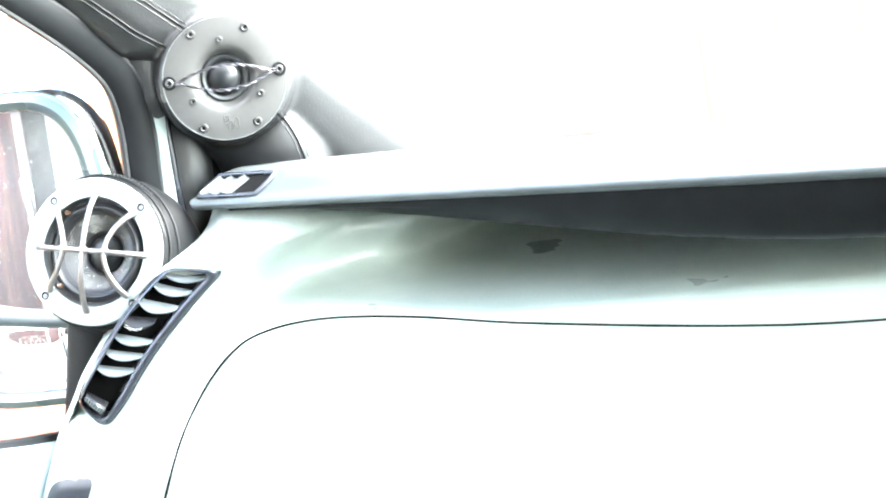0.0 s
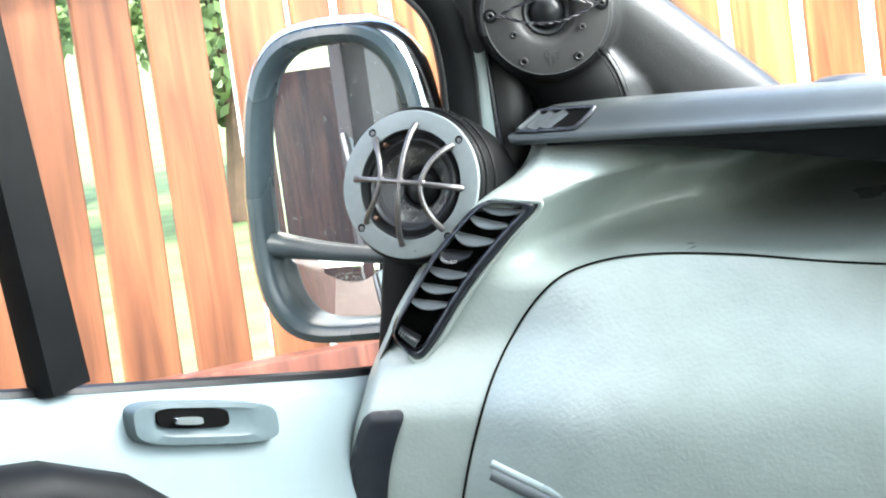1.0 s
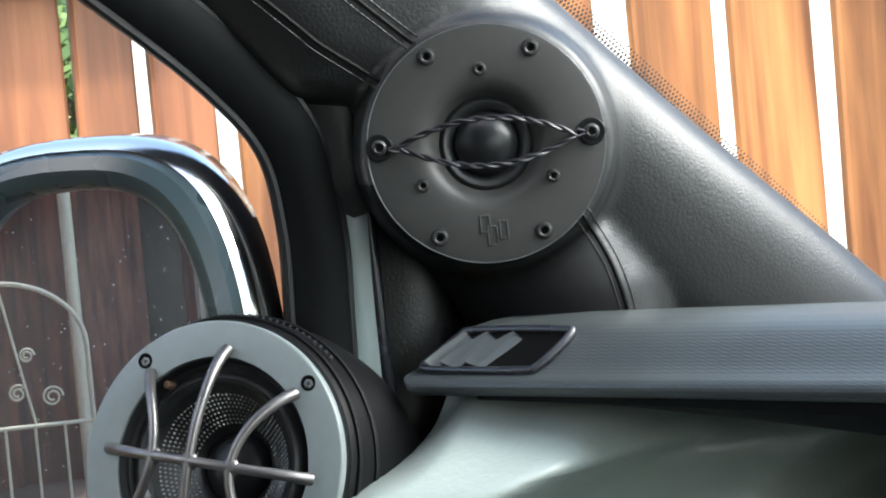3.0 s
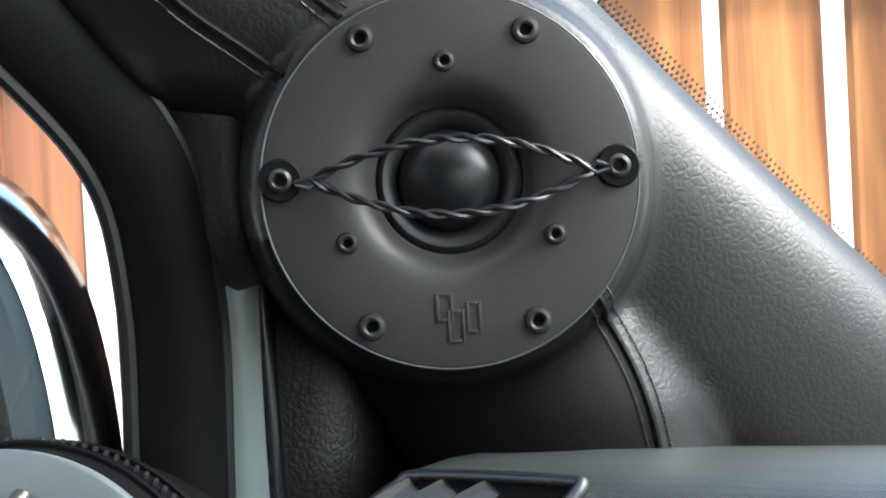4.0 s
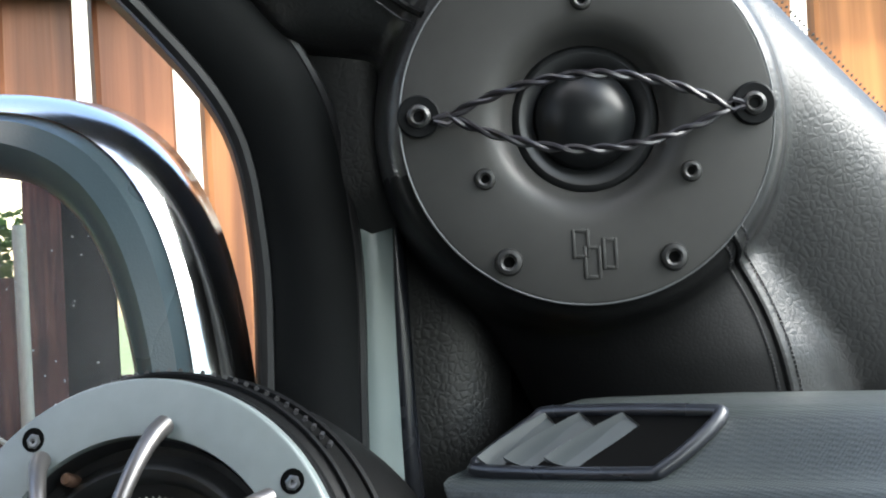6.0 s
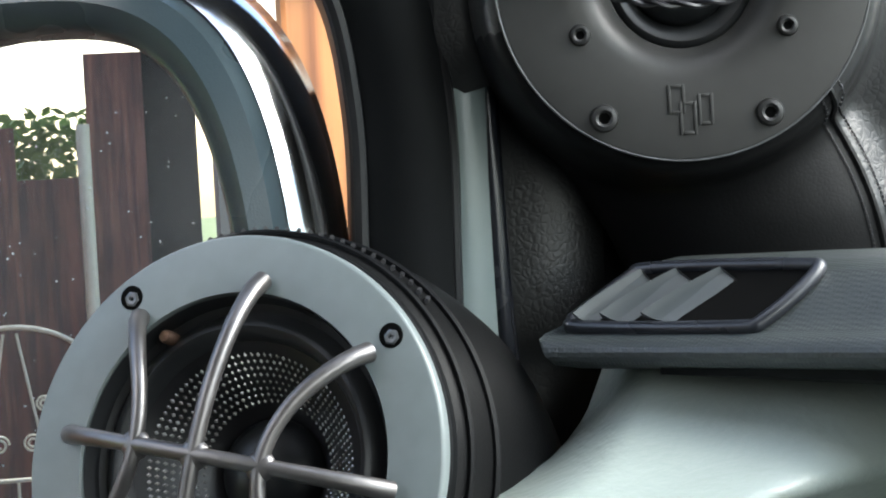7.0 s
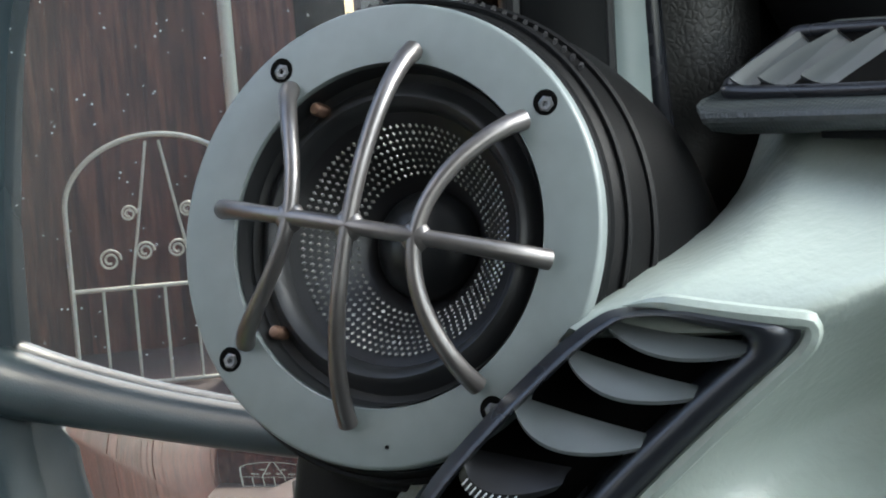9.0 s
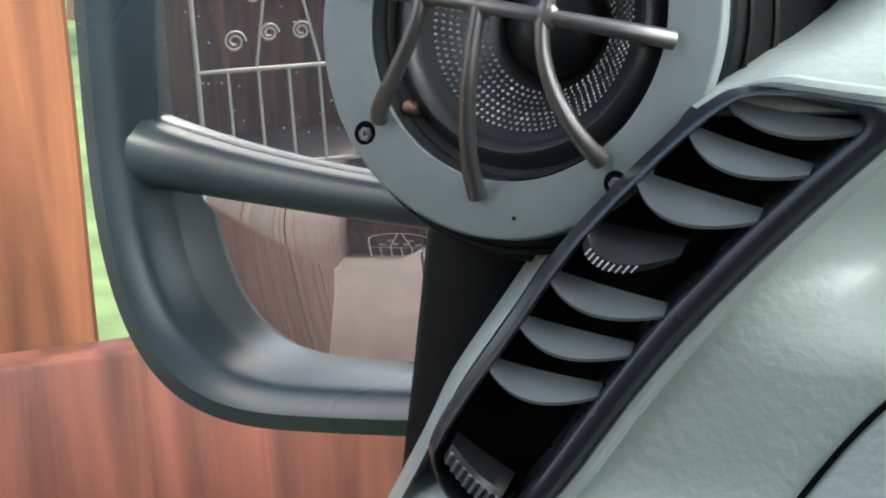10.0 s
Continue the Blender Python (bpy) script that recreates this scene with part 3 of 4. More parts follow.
def ledge():
    t = thing("dash_ledge", Matrix.Identity(4), "dark textured dashboard shelf with a side vent at its end", "dashboard")
    base = Vector((-0.030, 0.022, 0))
    # back distance, height, how far the end is cut back
    prof = [(0.36, 1.385, 0.020), (0.15, 1.411, 0.020), (0.05, 1.4205, 0.020), (0.018, 1.4212, 0.0195), (0.003, 1.4198, 0.0185), (-0.005, 1.4170, 0.0165), (-0.011, 1.4120, 0.0125), (-0.0165, 1.4070, 0.0085), (-0.0215, 1.4030, 0.0050),
            (-0.0265, 1.4018, 0.0052), (-0.0300, 1.3998, 0.0058), (-0.0308, 1.3972, 0.0066), (-0.0290, 1.3946, 0.0085), (-0.022, 1.3930, 0.0120), (0.03, 1.3935, 0.016), (0.10, 1.392, 0.016), (0.36, 1.37, 0.02)]
    rings = []
    for s, cut, sink in ((-0.002, 1.0, 0.35), (0.0, 1.0, 0.0), (0.02, 1.0, 0.0), (0.06, 1.0, 0), (0.12, 1.0, 0), (0.25, 1.0, 0), (0.5, 1.0, 0), (0.9, 1, 0), (1.45, 1, 0)):
        ring = []
        for b, z, c in prof:
            zz = 1.405 + (z - 1.405) * (1 - sink)
            grow = 1 + 0.35 * bump01(s / 0.5)
            if z < 1.405:
                zz = 1.405 - (1.405 - zz) * grow
            ring.append(base + LD * (s + c * cut) + BACK * (b * (1 - 0.1 * sink)) + UP * zz)
        rings.append(ring)
    bm = bmesh.new()
    skin(bm, rings)
    top = part("shelf", bm, LEDGE, t, "dark fine-textured shelf moulding")
    top.data.set_sharp_from_angle(angle=radians(60))

    # dark panel under the shelf's lip, deeper towards the middle of the van
    rings = []
    for k in range(25):
        s = 0.04 + 1.4 * k / 24
        th = 0.047 * bump01(s / 0.58)
        lip = [(-0.0255, 1.3955), (-0.0245, 1.392 - th * 0.35), (-0.012, 1.3915 - th * 0.9), (-0.004, 1.391 - th), (0.05, 1.390 - th), (0.05, 1.3955)]
        rings.append([base + LD * s + BACK * b + UP * z for b, z in lip])
    bm = bmesh.new()
    skin(bm, rings)
    part("under_panel", bm, BLACKMATT, t, "matt black panel under the shelf lip")

    # end vent: local axes on the sloping front
    def at(u, v, lift):
        # u along the shelf, v up the slope
        front = base + LD * u + BACK * (-0.0215 + 0.0175 * v) + UP * (1.4030 + 0.0148 * v)
        return front + Vector((-BACK.x * 0.65, -BACK.y * 0.65, 0.76)) * lift

    outline = [(0.0085, 0.14), (0.0195, 0.86), (0.026, 1.02), (0.070, 1.02), (0.0785, 0.90), (0.070, 0.12), (0.061, 0.00), (0.014, 0.02)]
    ring = spline([at(u, v, 0.0012) for u, v in outline + outline[:1]], 6)[:-1]
    bm = bmesh.new()
    tube(bm, ring, 0.0021, 10, loop=True)
    part("vent_rim", bm, VENTFRAME, t, "dark rounded vent rim")
    # near-black sheet over the shelf paints the shade of the vent opening
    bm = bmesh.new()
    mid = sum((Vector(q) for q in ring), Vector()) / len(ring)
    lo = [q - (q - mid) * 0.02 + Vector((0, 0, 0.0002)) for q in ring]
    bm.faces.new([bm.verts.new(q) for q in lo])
    part("vent_well_shade", bm, DEEP, t)
    for u0, u1, w0 in ((0.0115, 0.0245, 0.0085), (0.0205, 0.0360, 0.0120), (0.0340, 0.0500, 0.0125)):
        rings = []
        for k in range(11):
            v = 0.07 + 0.80 * k / 10
            u = u0 + (u1 - u0) * (k / 10) ** 1.15
            w = w0 * (1 - 0.45 * (k / 10) ** 3)
            d = 0.06 * (k / 10) ** 2
            h = 0.0056 - 0.0012 * (k / 10) ** 2
            rings.append([at(u, v, h), at(u + 0.0005, v - 0.004, h + 0.0003), at(u + 0.0011, v - 0.008, h - 0.0004), at(u + w * 0.22, v - d * 0.6, h * 0.62), at(u + w * 0.45, v - d, h * 0.36),
                          at(u + w * 0.72, v - d * 1.5, h * 0.16), at(u + w, v - 2 * d, 0.0005), at(u + w, v - 2 * d, 0.0001), at(u + 0.0003, v, 0.0038)])
        bm = bmesh.new()
        skin(bm, rings)
        part("vent_fin", bm, FIN, t, "slanted grey vent fin")


ledge()

# ---- dashboard body ----
LEFT = [(1.402, -0.020), (1.391, -0.0255), (1.383, -0.0300), (1.377, -0.0345), (1.3695, -0.0440), (1.364, -0.0560), (1.3615, -0.0640), (1.351, -0.0860), (1.321, -0.1175), (1.294, -0.1385), (1.27, -0.1565), (1.252, -0.1665), (1.21, -0.190), (1.136, -0.220), (1.0, -0.235), (0.8, -0.24)]


RIGHT = [(1.357, -0.021), (1.353, -0.027), (1.339, -0.049), (1.32, -0.075), (1.296, -0.097), (1.272, -0.116), (1.253, -0.129), (1.232, -0.14)]


def face_y(x):
    """How near the dash face stands, across the van."""
    return -0.060 - 0.30 * (x + 0.10)


def low(z):
    """The dash comes forward below the vent."""
    return -0.035 * bump01((1.255 - z) / 0.07)


def dash_body():
    t = thing("dashboard", Matrix.Identity(4), "grey-green plastic dashboard end with an air vent and glovebox", "dashboard")
    zs = []
    for (a, xa), (b, xb) in zip(LEFT, LEFT[1:]):
        n = max(2, int(abs(a - b) / 0.006))
        zs += [a + (b - a) * k / n for k in range(n)]
    zs = [z for z in zs if z > 0.8]
    rs = [0.0, 0.0006, 0.002, 0.004, 0.007, 0.010, 0.013, 0.016, 0.019, 0.022, 0.025, 0.028, 0.031, 0.034, 0.037, 0.040, 0.043, 0.046, 0.049, 0.052, 0.055, 0.06, 0.065] + [0.072 + 0.008 * k for k in range(50)] + [0.5, 0.55, 0.6, 0.7, 0.8, 0.9]
    left = spline([(x, 0, z) for z, x in LEFT], 8)
    rows = [(q.z, q.x) for q in left]
    rings = []
    for z in zs:
        xl = lerp_row(rows, z)
        ring = []
        for r in rs:
            x = xl + r
            edge = 0.040 * (1 - min(1, r / 0.011)) ** 2.2
            neck = 0.085 * bump01((z - 1.352) / 0.046)
            hollow = 0.10 * bump01((z - 1.286) / 0.036) * bump01((r - 0.050) / 0.10) + 0.05 * bump01((z - 1.298) / 0.040) * bump01((r - 0.10) / 0.16) + 0.24 * bump01((z - 1.292) / 0.034) * bump01((r - 0.21) / 0.16)
            hollow *= 1 - bump01((z - 1.378) / 0.018)
            well = 0.035 * bump01((1.349 - z) / 0.006) * bump01((z - 1.232) / 0.008) * bump01((r - 0.003) / 0.004) * (1 - bump01((x - 0.003 - lerp_row(RIGHT, z)) / 0.006))
            ring.append(Vector((x, face_y(x) + edge + neck + hollow + well + low(z), z)))
        rings.append(ring)
    bm = bmesh.new()
    skin(bm, rings, closed=False)
    shell = part("dash_shell", bm, DASH, t, "soft-sheen grey-green plastic moulding")
    shell.data.set_sharp_from_angle(angle=radians(75))

    # glovebox lid
    edge = spline([(-0.150, 0, 1.00), (-0.128, 0, 1.08), (-0.110, 0, 1.145), (-0.086, 0, 1.206), (-0.062, 0, 1.245), (-0.033, 0, 1.279), (-0.003, 0, 1.297), (0.048, 0, 1.304), (0.12, 0, 1.298), (0.22, 0, 1.282), (0.40, 0, 1.262), (0.62, 0, 1.25), (0.86, 0, 1.20), (0.90, 0, 0.95)], 6)
    rings = []
    for q in [0, 0.004, 0.012, 0.03, 0.06, 0.1, 0.16, 0.24, 0.34, 0.46, 0.6, 0.8, 1.0]:
        ring = []
        for p in edge:
            inner = Vector((0.28, 0, 0.92))
            w = p + (inner - p) * q
            out = 0.004 - 0.048 * (1 - (1 - min(1, q / 0.32)) ** 2.2)
            ring.append(Vector((w.x, face_y(w.x) + out - 0.004 + low(w.z), w.z)))
        rings.append(ring)
    bm = bmesh.new()
    skin(bm, rings, closed=False)
    lid = part("glovebox_lid", bm, DASH, t, "bulging pale glovebox lid")
    lid.data.set_sharp_from_angle(angle=radians(75))
    bm = bmesh.new()
    tube(bm, [(p.x, face_y(p.x) - 0.0012 + low(p.z), p.z) for p in edge], 0.0009, 6)
    part("lid_gap", bm, DEEP, t, "dark joint round the lid")
    # lid handle
    a, b = Vector((-0.088, 0, 1.158)), Vector((-0.02, 0, 1.118))
    d = (b - a)
    # the second, darker bar paints the shade under the handle
    for nm, r, off, mt in (("handle", 0.0035, 0, TRIM), ("handle_shade", 0.006, -0.008, SLAT)):
        bm = bmesh.new()
        tube(bm, [(a + d * k / 6 + Vector((0, face_y(a.x + d.x * k / 6) - 0.036 + low(1.14), off))) for k in range(7)], r, 10)
        part(nm, bm, mt, lid, "pale bar handle" if nm == "handle" else "darker grey bar painting the shade of the grip recess")
    # dark slot under the vent
    tree = BVHTree.FromPolygons([v.co for v in shell.data.vertices], [p.vertices for p in shell.data.polygons])
    bm = bmesh.new()
    rings = []
    for k in range(25):
        z = 1.1985 - 0.15 * (k / 24) ** 1.6
        xl = lerp_row(rows, z)
        inset = 0.0095 * (1 - math.sqrt(max(0, 1 - (1 - min(1, (1.1990 - z) / 0.0095)) ** 2)))
        ring = []
        for u in range(9):
            x = xl + 0.0075 + inset + (0.0355 - 2 * inset) * u / 8
            hit = tree.ray_cast(Vector((x, -0.6, z)), Vector((0, 1, 0)))[0]
            ring.append((hit or Vector((x, face_y(x) + low(z), z))) + Vector((0, -0.0016, 0)))
        rings.append(ring)
    skin(bm, rings, closed=False)
    part("slot", bm, VENTFRAME, t, "dark slot below the vent")
    return t


dash = dash_body()


def side_vent():
    t = thing("air_vent", Matrix.Identity(4), "curved dark air vent with seven slats in the dash end", "vent")
    Lc = spline([(-0.0655, 0, 1.3605), (-0.084, 0, 1.3492), (-0.1145, 0, 1.3205), (-0.1355, 0, 1.2935), (-0.1535, 0, 1.2695), (-0.1615, 0, 1.2545)], 8)
    Rc = spline([(-0.0200, 0, 1.3535), (-0.0500, 0, 1.3272), (-0.0785, 0, 1.2995), (-0.0985, 0, 1.277), (-0.120, 0, 1.2495), (-0.140, 0, 1.2285)], 8)
    n = len(Lc)

    def y(x):
        return face_y(x) - 0.004

    def P(k, u, lift=0.0):
        i = max(0.0, min(n - 1.001, k * (n - 1)))
        j = int(i)
        f = i - j
        a, b = Lc[j].lerp(Lc[j + 1], f), Rc[j].lerp(Rc[j + 1], f)
        q = a.lerp(b, u)
        return Vector((q.x, y(q.x) - lift - 0.004 * math.sin(math.pi * u), q.z))

    def loop(k0, k1, u0, u1, lift, r=0.0085):
        """Line with round corners, r metres each, in vent coordinates."""
        L, W = 0.150, 0.037
        a0, a1, b0, b1 = k0 * L, k1 * L, u0 * W, u1 * W
        r = min(r, (b1 - b0) * 0.45)
        pts = []
        big = min(r * 0.8, (b1 - b0) * 0.5)
        corners = ((a1 - r, b1 - r, 0), (a0 + big, b1 - big, 90), (a0 + r, b0 + r, 180), (a1 - r, b0 + r, 270))
        ends = [[(ca + q * math.cos(radians(ang + 9 * j)), cb + q * math.sin(radians(ang + 9 * j))) for j in range(11)] for (ca, cb, ang), q in zip(corners, (r, big, r, r))]
        for i, e in enumerate(ends):
            pts += e
            nx = ends[(i + 1) % 4][0]
            n_mid = 24 if i in (0, 2) else 6
            pts += [(e[-1][0] + (nx[0] - e[-1][0]) * j / n_mid, e[-1][1] + (nx[1] - e[-1][1]) * j / n_mid) for j in range(1, n_mid)]
        return [P(a / L, b / W, lift) for a, b in pts]

    outer, crest, inner = loop(0.0, 1.0, 0.0, 1.0, -0.003, 0.0125), loop(0.010, 0.990, 0.04, 0.955, 0.0016, 0.0115), loop(0.040, 0.955, 0.10, 0.775, -0.0002, 0.0065)
    crest2, crest3, crest4 = loop(0.018, 0.982, 0.06, 0.90, 0.0032, 0.0105), loop(0.026, 0.974, 0.075, 0.84, 0.0032, 0.0095), loop(0.034, 0.964, 0.09, 0.795, 0.0018, 0.0080)
    deep = loop(0.045, 0.95, 0.11, 0.765, -0.016, 0.0055)
    bm = bmesh.new()
    skin(bm, [outer, crest, crest2, crest3, crest4, inner, deep], caps=False)
    part("vent_frame", bm, VENTFRAME, t, "glossy dark vent surround").data.set_sharp_from_angle(angle=radians(50))
    # near-black sheet behind the slats, shade put into its colour
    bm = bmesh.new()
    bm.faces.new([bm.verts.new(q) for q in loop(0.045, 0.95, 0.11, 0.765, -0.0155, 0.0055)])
    part("vent_well_shade", bm, DEEP, t)
    bm = bmesh.new()
    tube(bm, loop(-0.012, 1.012, -0.03, 1.03, -0.0004, 0.0135)[:58], lambda u: 0.0024 * min(1, 12 * (1 - u)), 8)
    part("vent_lip", bm, DASH, t, "pale moulded lip round the vent")
    for k in (0.105, 0.200, 0.292, 0.475, 0.570, 0.665):
        rings = []
        for i in range(13):
            u = i / 12
            uu = 0.10 + 0.68 * u
            b = P(k - 0.004 - 0.045 * u, uu, -0.007)
            bow = math.sin(math.pi * min(1, 0.04 + 0.92 * u)) ** 0.8
            f = P(k + 0.002 + 0.040 * bow - 0.045 * u, uu - 0.01 * bow, 0.0004)
            rings.append([b, b.lerp(f, 0.5) + Vector((0, -0.0006, 0.0006)), f, f + Vector((0, 0.0006, -0.0010)), b + Vector((0, 0.0006, -0.0012))])
        bm = bmesh.new()
        skin(bm, rings)
        part("slat", bm, SLAT, t, "dark grey curved slat")
    # lens-shaped adjuster with white ticks
    rings, lip = [], []
    for i in range(15):
        u = i / 14
        uu = 0.09 + 0.50 * u
        bow = math.sin(math.pi * min(1, 0.03 + 0.94 * u)) ** 0.7
        b = P(0.372 - 0.045 * u, uu, -0.006)
        f = P(0.380 + 0.042 * bow - 0.045 * u, uu - 0.01 * bow, 0.0028)
        g = P(0.392 + 0.048 * bow - 0.045 * u, uu - 0.01 * bow, 0.0020)
        rings.append([b, b.lerp(f, 0.6) + Vector((0, -0.0008, 0.0008)), f, g, P(0.40 - 0.045 * u, uu, -0.008)])
        lip.append((f, g))
    bm = bmesh.new()
    skin(bm, rings)
    a = part("adjuster", bm, BLACK, t, "black lens-shaped adjuster")
    for i in range(2, 11):
        f, g = lip[i]
        o = Vector((0, -0.0004, 0))
        bm = bmesh.new()
        tube(bm, [f.lerp(g, 0.15) + o, f.lerp(g, 0.95) + o], 0.00022, 5)
        part("tick", bm, TICK, a, "white tick")
    # ribbed thumb wheel at the foot
    k, w0, w1 = 0.865, 0.16, 0.66
    bm = bmesh.new()
    rings = []
    for i in range(9):
        u = w0 + (w1 - w0) * i / 8
        bow = math.sin(math.pi * i / 8) * 0.003
        rings.append([P(k - 0.03, u, -0.006), P(k - 0.020 + 0.02 * i / 8, u, 0.003 + bow), P(k - 0.005 + 0.02 * i / 8, u, 0.0046 + bow), P(k + 0.035 + 0.02 * i / 8, u, 0.0036 + bow), P(k + 0.05, u, -0.008)])
    skin(bm, rings)
    a = part("thumb_wheel", bm, BLACK, t, "black ribbed thumb wheel")
    for i in range(8):
        u = w0 + (w1 - w0) * (i + 0.5) / 8
        bow = math.sin(math.pi * (i + 0.5) / 8) * 0.003
        bm = bmesh.new()
        tube(bm, [P(k - 0.005 + 0.02 * i / 8, u, 0.0049 + bow), P(k + 0.035 + 0.02 * i / 8, u, 0.0041 + bow)], 0.0006, 5)
        part("rib", bm, SLAT, a)


side_vent()

# ---- door: window frame, seals, inner panel ----
DOOR0 = Vector((-0.09, 0.11, 0))


def door_pt(s, z, out=0.0):
    """A point on the door's plane: s behind the pillar, out towards the cabin."""
    return DOOR0 - E2 * s + E1 * out + UP * z


def door():
    t = thing("passenger_door", Matrix.Identity(4), "closed van door with black window frame and pale grey inner panel", "door")
    # window opening edge, in the plane facing the viewer at the pillar
    path = spline([(-0.40, -0.36, 1.80), (-0.30, -0.22, 1.715), (-0.205, -0.09, 1.640), (-0.15, -0.02, 1.588), (-0.108, 0.015, 1.546), (-0.084, 0.03, 1.511), (-0.0765, 0.034, 1.47), (-0.077, 0.035, 1.42), (-0.079, 0.035, 1.36), (-0.085, 0.035, 1.25)], 8)
    n = Vector((0.1, -1, 0))
    bm = bmesh.new()
    sweep(bm, path, [(-0.024, -0.024), (-0.0105, -0.018), (-0.0105, -0.002), (-0.0090, 0.004), (-0.003, 0.0065), (0.006, 0.0068), (0.016, 0.005), (0.020, 0.001), (0.020, -0.03), (-0.024, -0.03)], n)
    part("window_frame", bm, BLACKMATT, t, "black window frame")
    for off, r, lift in ((-0.0095, 0.0022, 0.002), (0.0175, 0.0026, 0.004)):
        bm = bmesh.new()
        pts = []
        for i, q in enumerate(path):
            a, b = path[max(0, i - 1)], path[min(len(path) - 1, i + 1)]
            d = (b - a).normalized()
            nn = (n - d * n.dot(d)).normalized()
            pts.append(q + d.cross(nn) * off + nn * lift)
        tube(bm, pts, r, 8)
        part("rubber_seal", bm, BLACK, t, "black rubber window seal")
    upper = [q + Vector((0.034, 0.024, 0.022)) for q in path]
    bm = bmesh.new()
    sweep(bm, upper, [(-0.022, -0.006), (-0.014, 0.001), (0.0, 0.003), (0.016, 0.0), (0.022, -0.008), (0.022, -0.02), (-0.022, -0.02)], n)
    part("header_trim", bm, LEATHER, t, "dark leather strip between window frame and pillar")
    # inner panel under the window
    rings = []
    for s in [-0.02 + 0.95 * k / 24 for k in range(25)]:
        top = 1.186 + 0.182 * s + 0.03 * bump01((0.16 - s) / 0.16)
        rings.append([door_pt(s, top - 0.004, -0.014), door_pt(s, top + 0.004, -0.010), door_pt(s, top, 0.0), door_pt(s, top - 0.012, 0.007), door_pt(s, top - 0.06, 0.012), door_pt(s, top - 0.10, 0.018), door_pt(s, top - 0.13, 0.03), door_pt(s, 0.7, 0.03), door_pt(s, 0.7, -0.014)])
    bm = bmesh.new()
    skin(bm, rings)
    panel = part("inner_panel", bm, DOORCARD, t, "pale grey moulded door panel")
    bm = bmesh.new()
    tube(bm, [door_pt(-0.02 + 0.95 * k / 24, 1.190 + 0.182 * (-0.02 + 0.95 * k / 24) + 0.03 * bump01((0.18 - 0.95 * k / 24) / 0.16), -0.013) for k in range(25)], 0.006, 8)
    part("waist_seal", bm, BLACK, t, "black seal under the glass")
    # latch plate with its recess and pale lever
    def rounded(s0, s1, z0, z1, out, slope=0.37):
        pts = []
        for i in range(48):
            a = 2 * math.pi * i / 48
            cu, cv = math.copysign(abs(math.cos(a)) ** 0.5, math.cos(a)), math.copysign(abs(math.sin(a)) ** 0.5, math.sin(a))
            s = (s0 + s1) / 2 + cu * (s1 - s0) / 2
            pts.append(door_pt(s, (z0 + z1) / 2 + cv * (z1 - z0) / 2 + 0.225 * (s - 0.36), out))
        return pts
    bm = bmesh.new()
    skin(bm, [rounded(0.283, 0.434, 1.209, 1.246, 0.002), rounded(0.285, 0.432, 1.211, 1.244, 0.018), rounded(0.30, 0.418, 1.217, 1.240, 0.019), rounded(0.31, 0.41, 1.219, 1.238, 0.0175)])
    part("latch_plate", bm, PLATE, t, "grey latch plate")
    # raised near-black insert; the recess's shade is painted, not modelled
    bm = bmesh.new()
    skin(bm, [rounded(0.338, 0.411, 1.224, 1.240, 0.0176), rounded(0.338, 0.411, 1.224, 1.240, 0.0195)])
    part("latch_recess", bm, DEEP, t, "near-black raised insert painting the shade of the latch recess")
    bm = bmesh.new()
    skin(bm, [rounded(0.368, 0.396, 1.226, 1.234, 0.0195), rounded(0.369, 0.395, 1.227, 1.233, 0.024)])
    part("latch_lever", bm, CHROME, t, "pale latch lever")
    # rear post of the window
    bm = bmesh.new()
    sweep(bm, [door_pt(0.4765, 1.281, 0.0), door_pt(0.484, 1.35, 0.0), door_pt(0.506, 1.55, 0.0), door_pt(0.53, 1.80, 0.0)], [(-0.022, 0), (-0.018, 0.008), (0.018, 0.008), (0.022, 0), (0.022, -0.015), (-0.022, -0.015)], E1)
    part("window_post", bm, BLACKMATT, t, "black upright post in the window")
    # armrest hump
    bm = bmesh.new()
    tube(bm, [door_pt(0.40, 1.10, 0.03), door_pt(0.44, 1.155, 0.035), door_pt(0.48, 1.185, 0.035), door_pt(0.55, 1.212, 0.035), door_pt(0.65, 1.225, 0.035), door_pt(0.9, 1.225, 0.035)], 0.035, 14)
    part("armrest", bm, BLACKMATT, t, "dark padded armrest")


door()


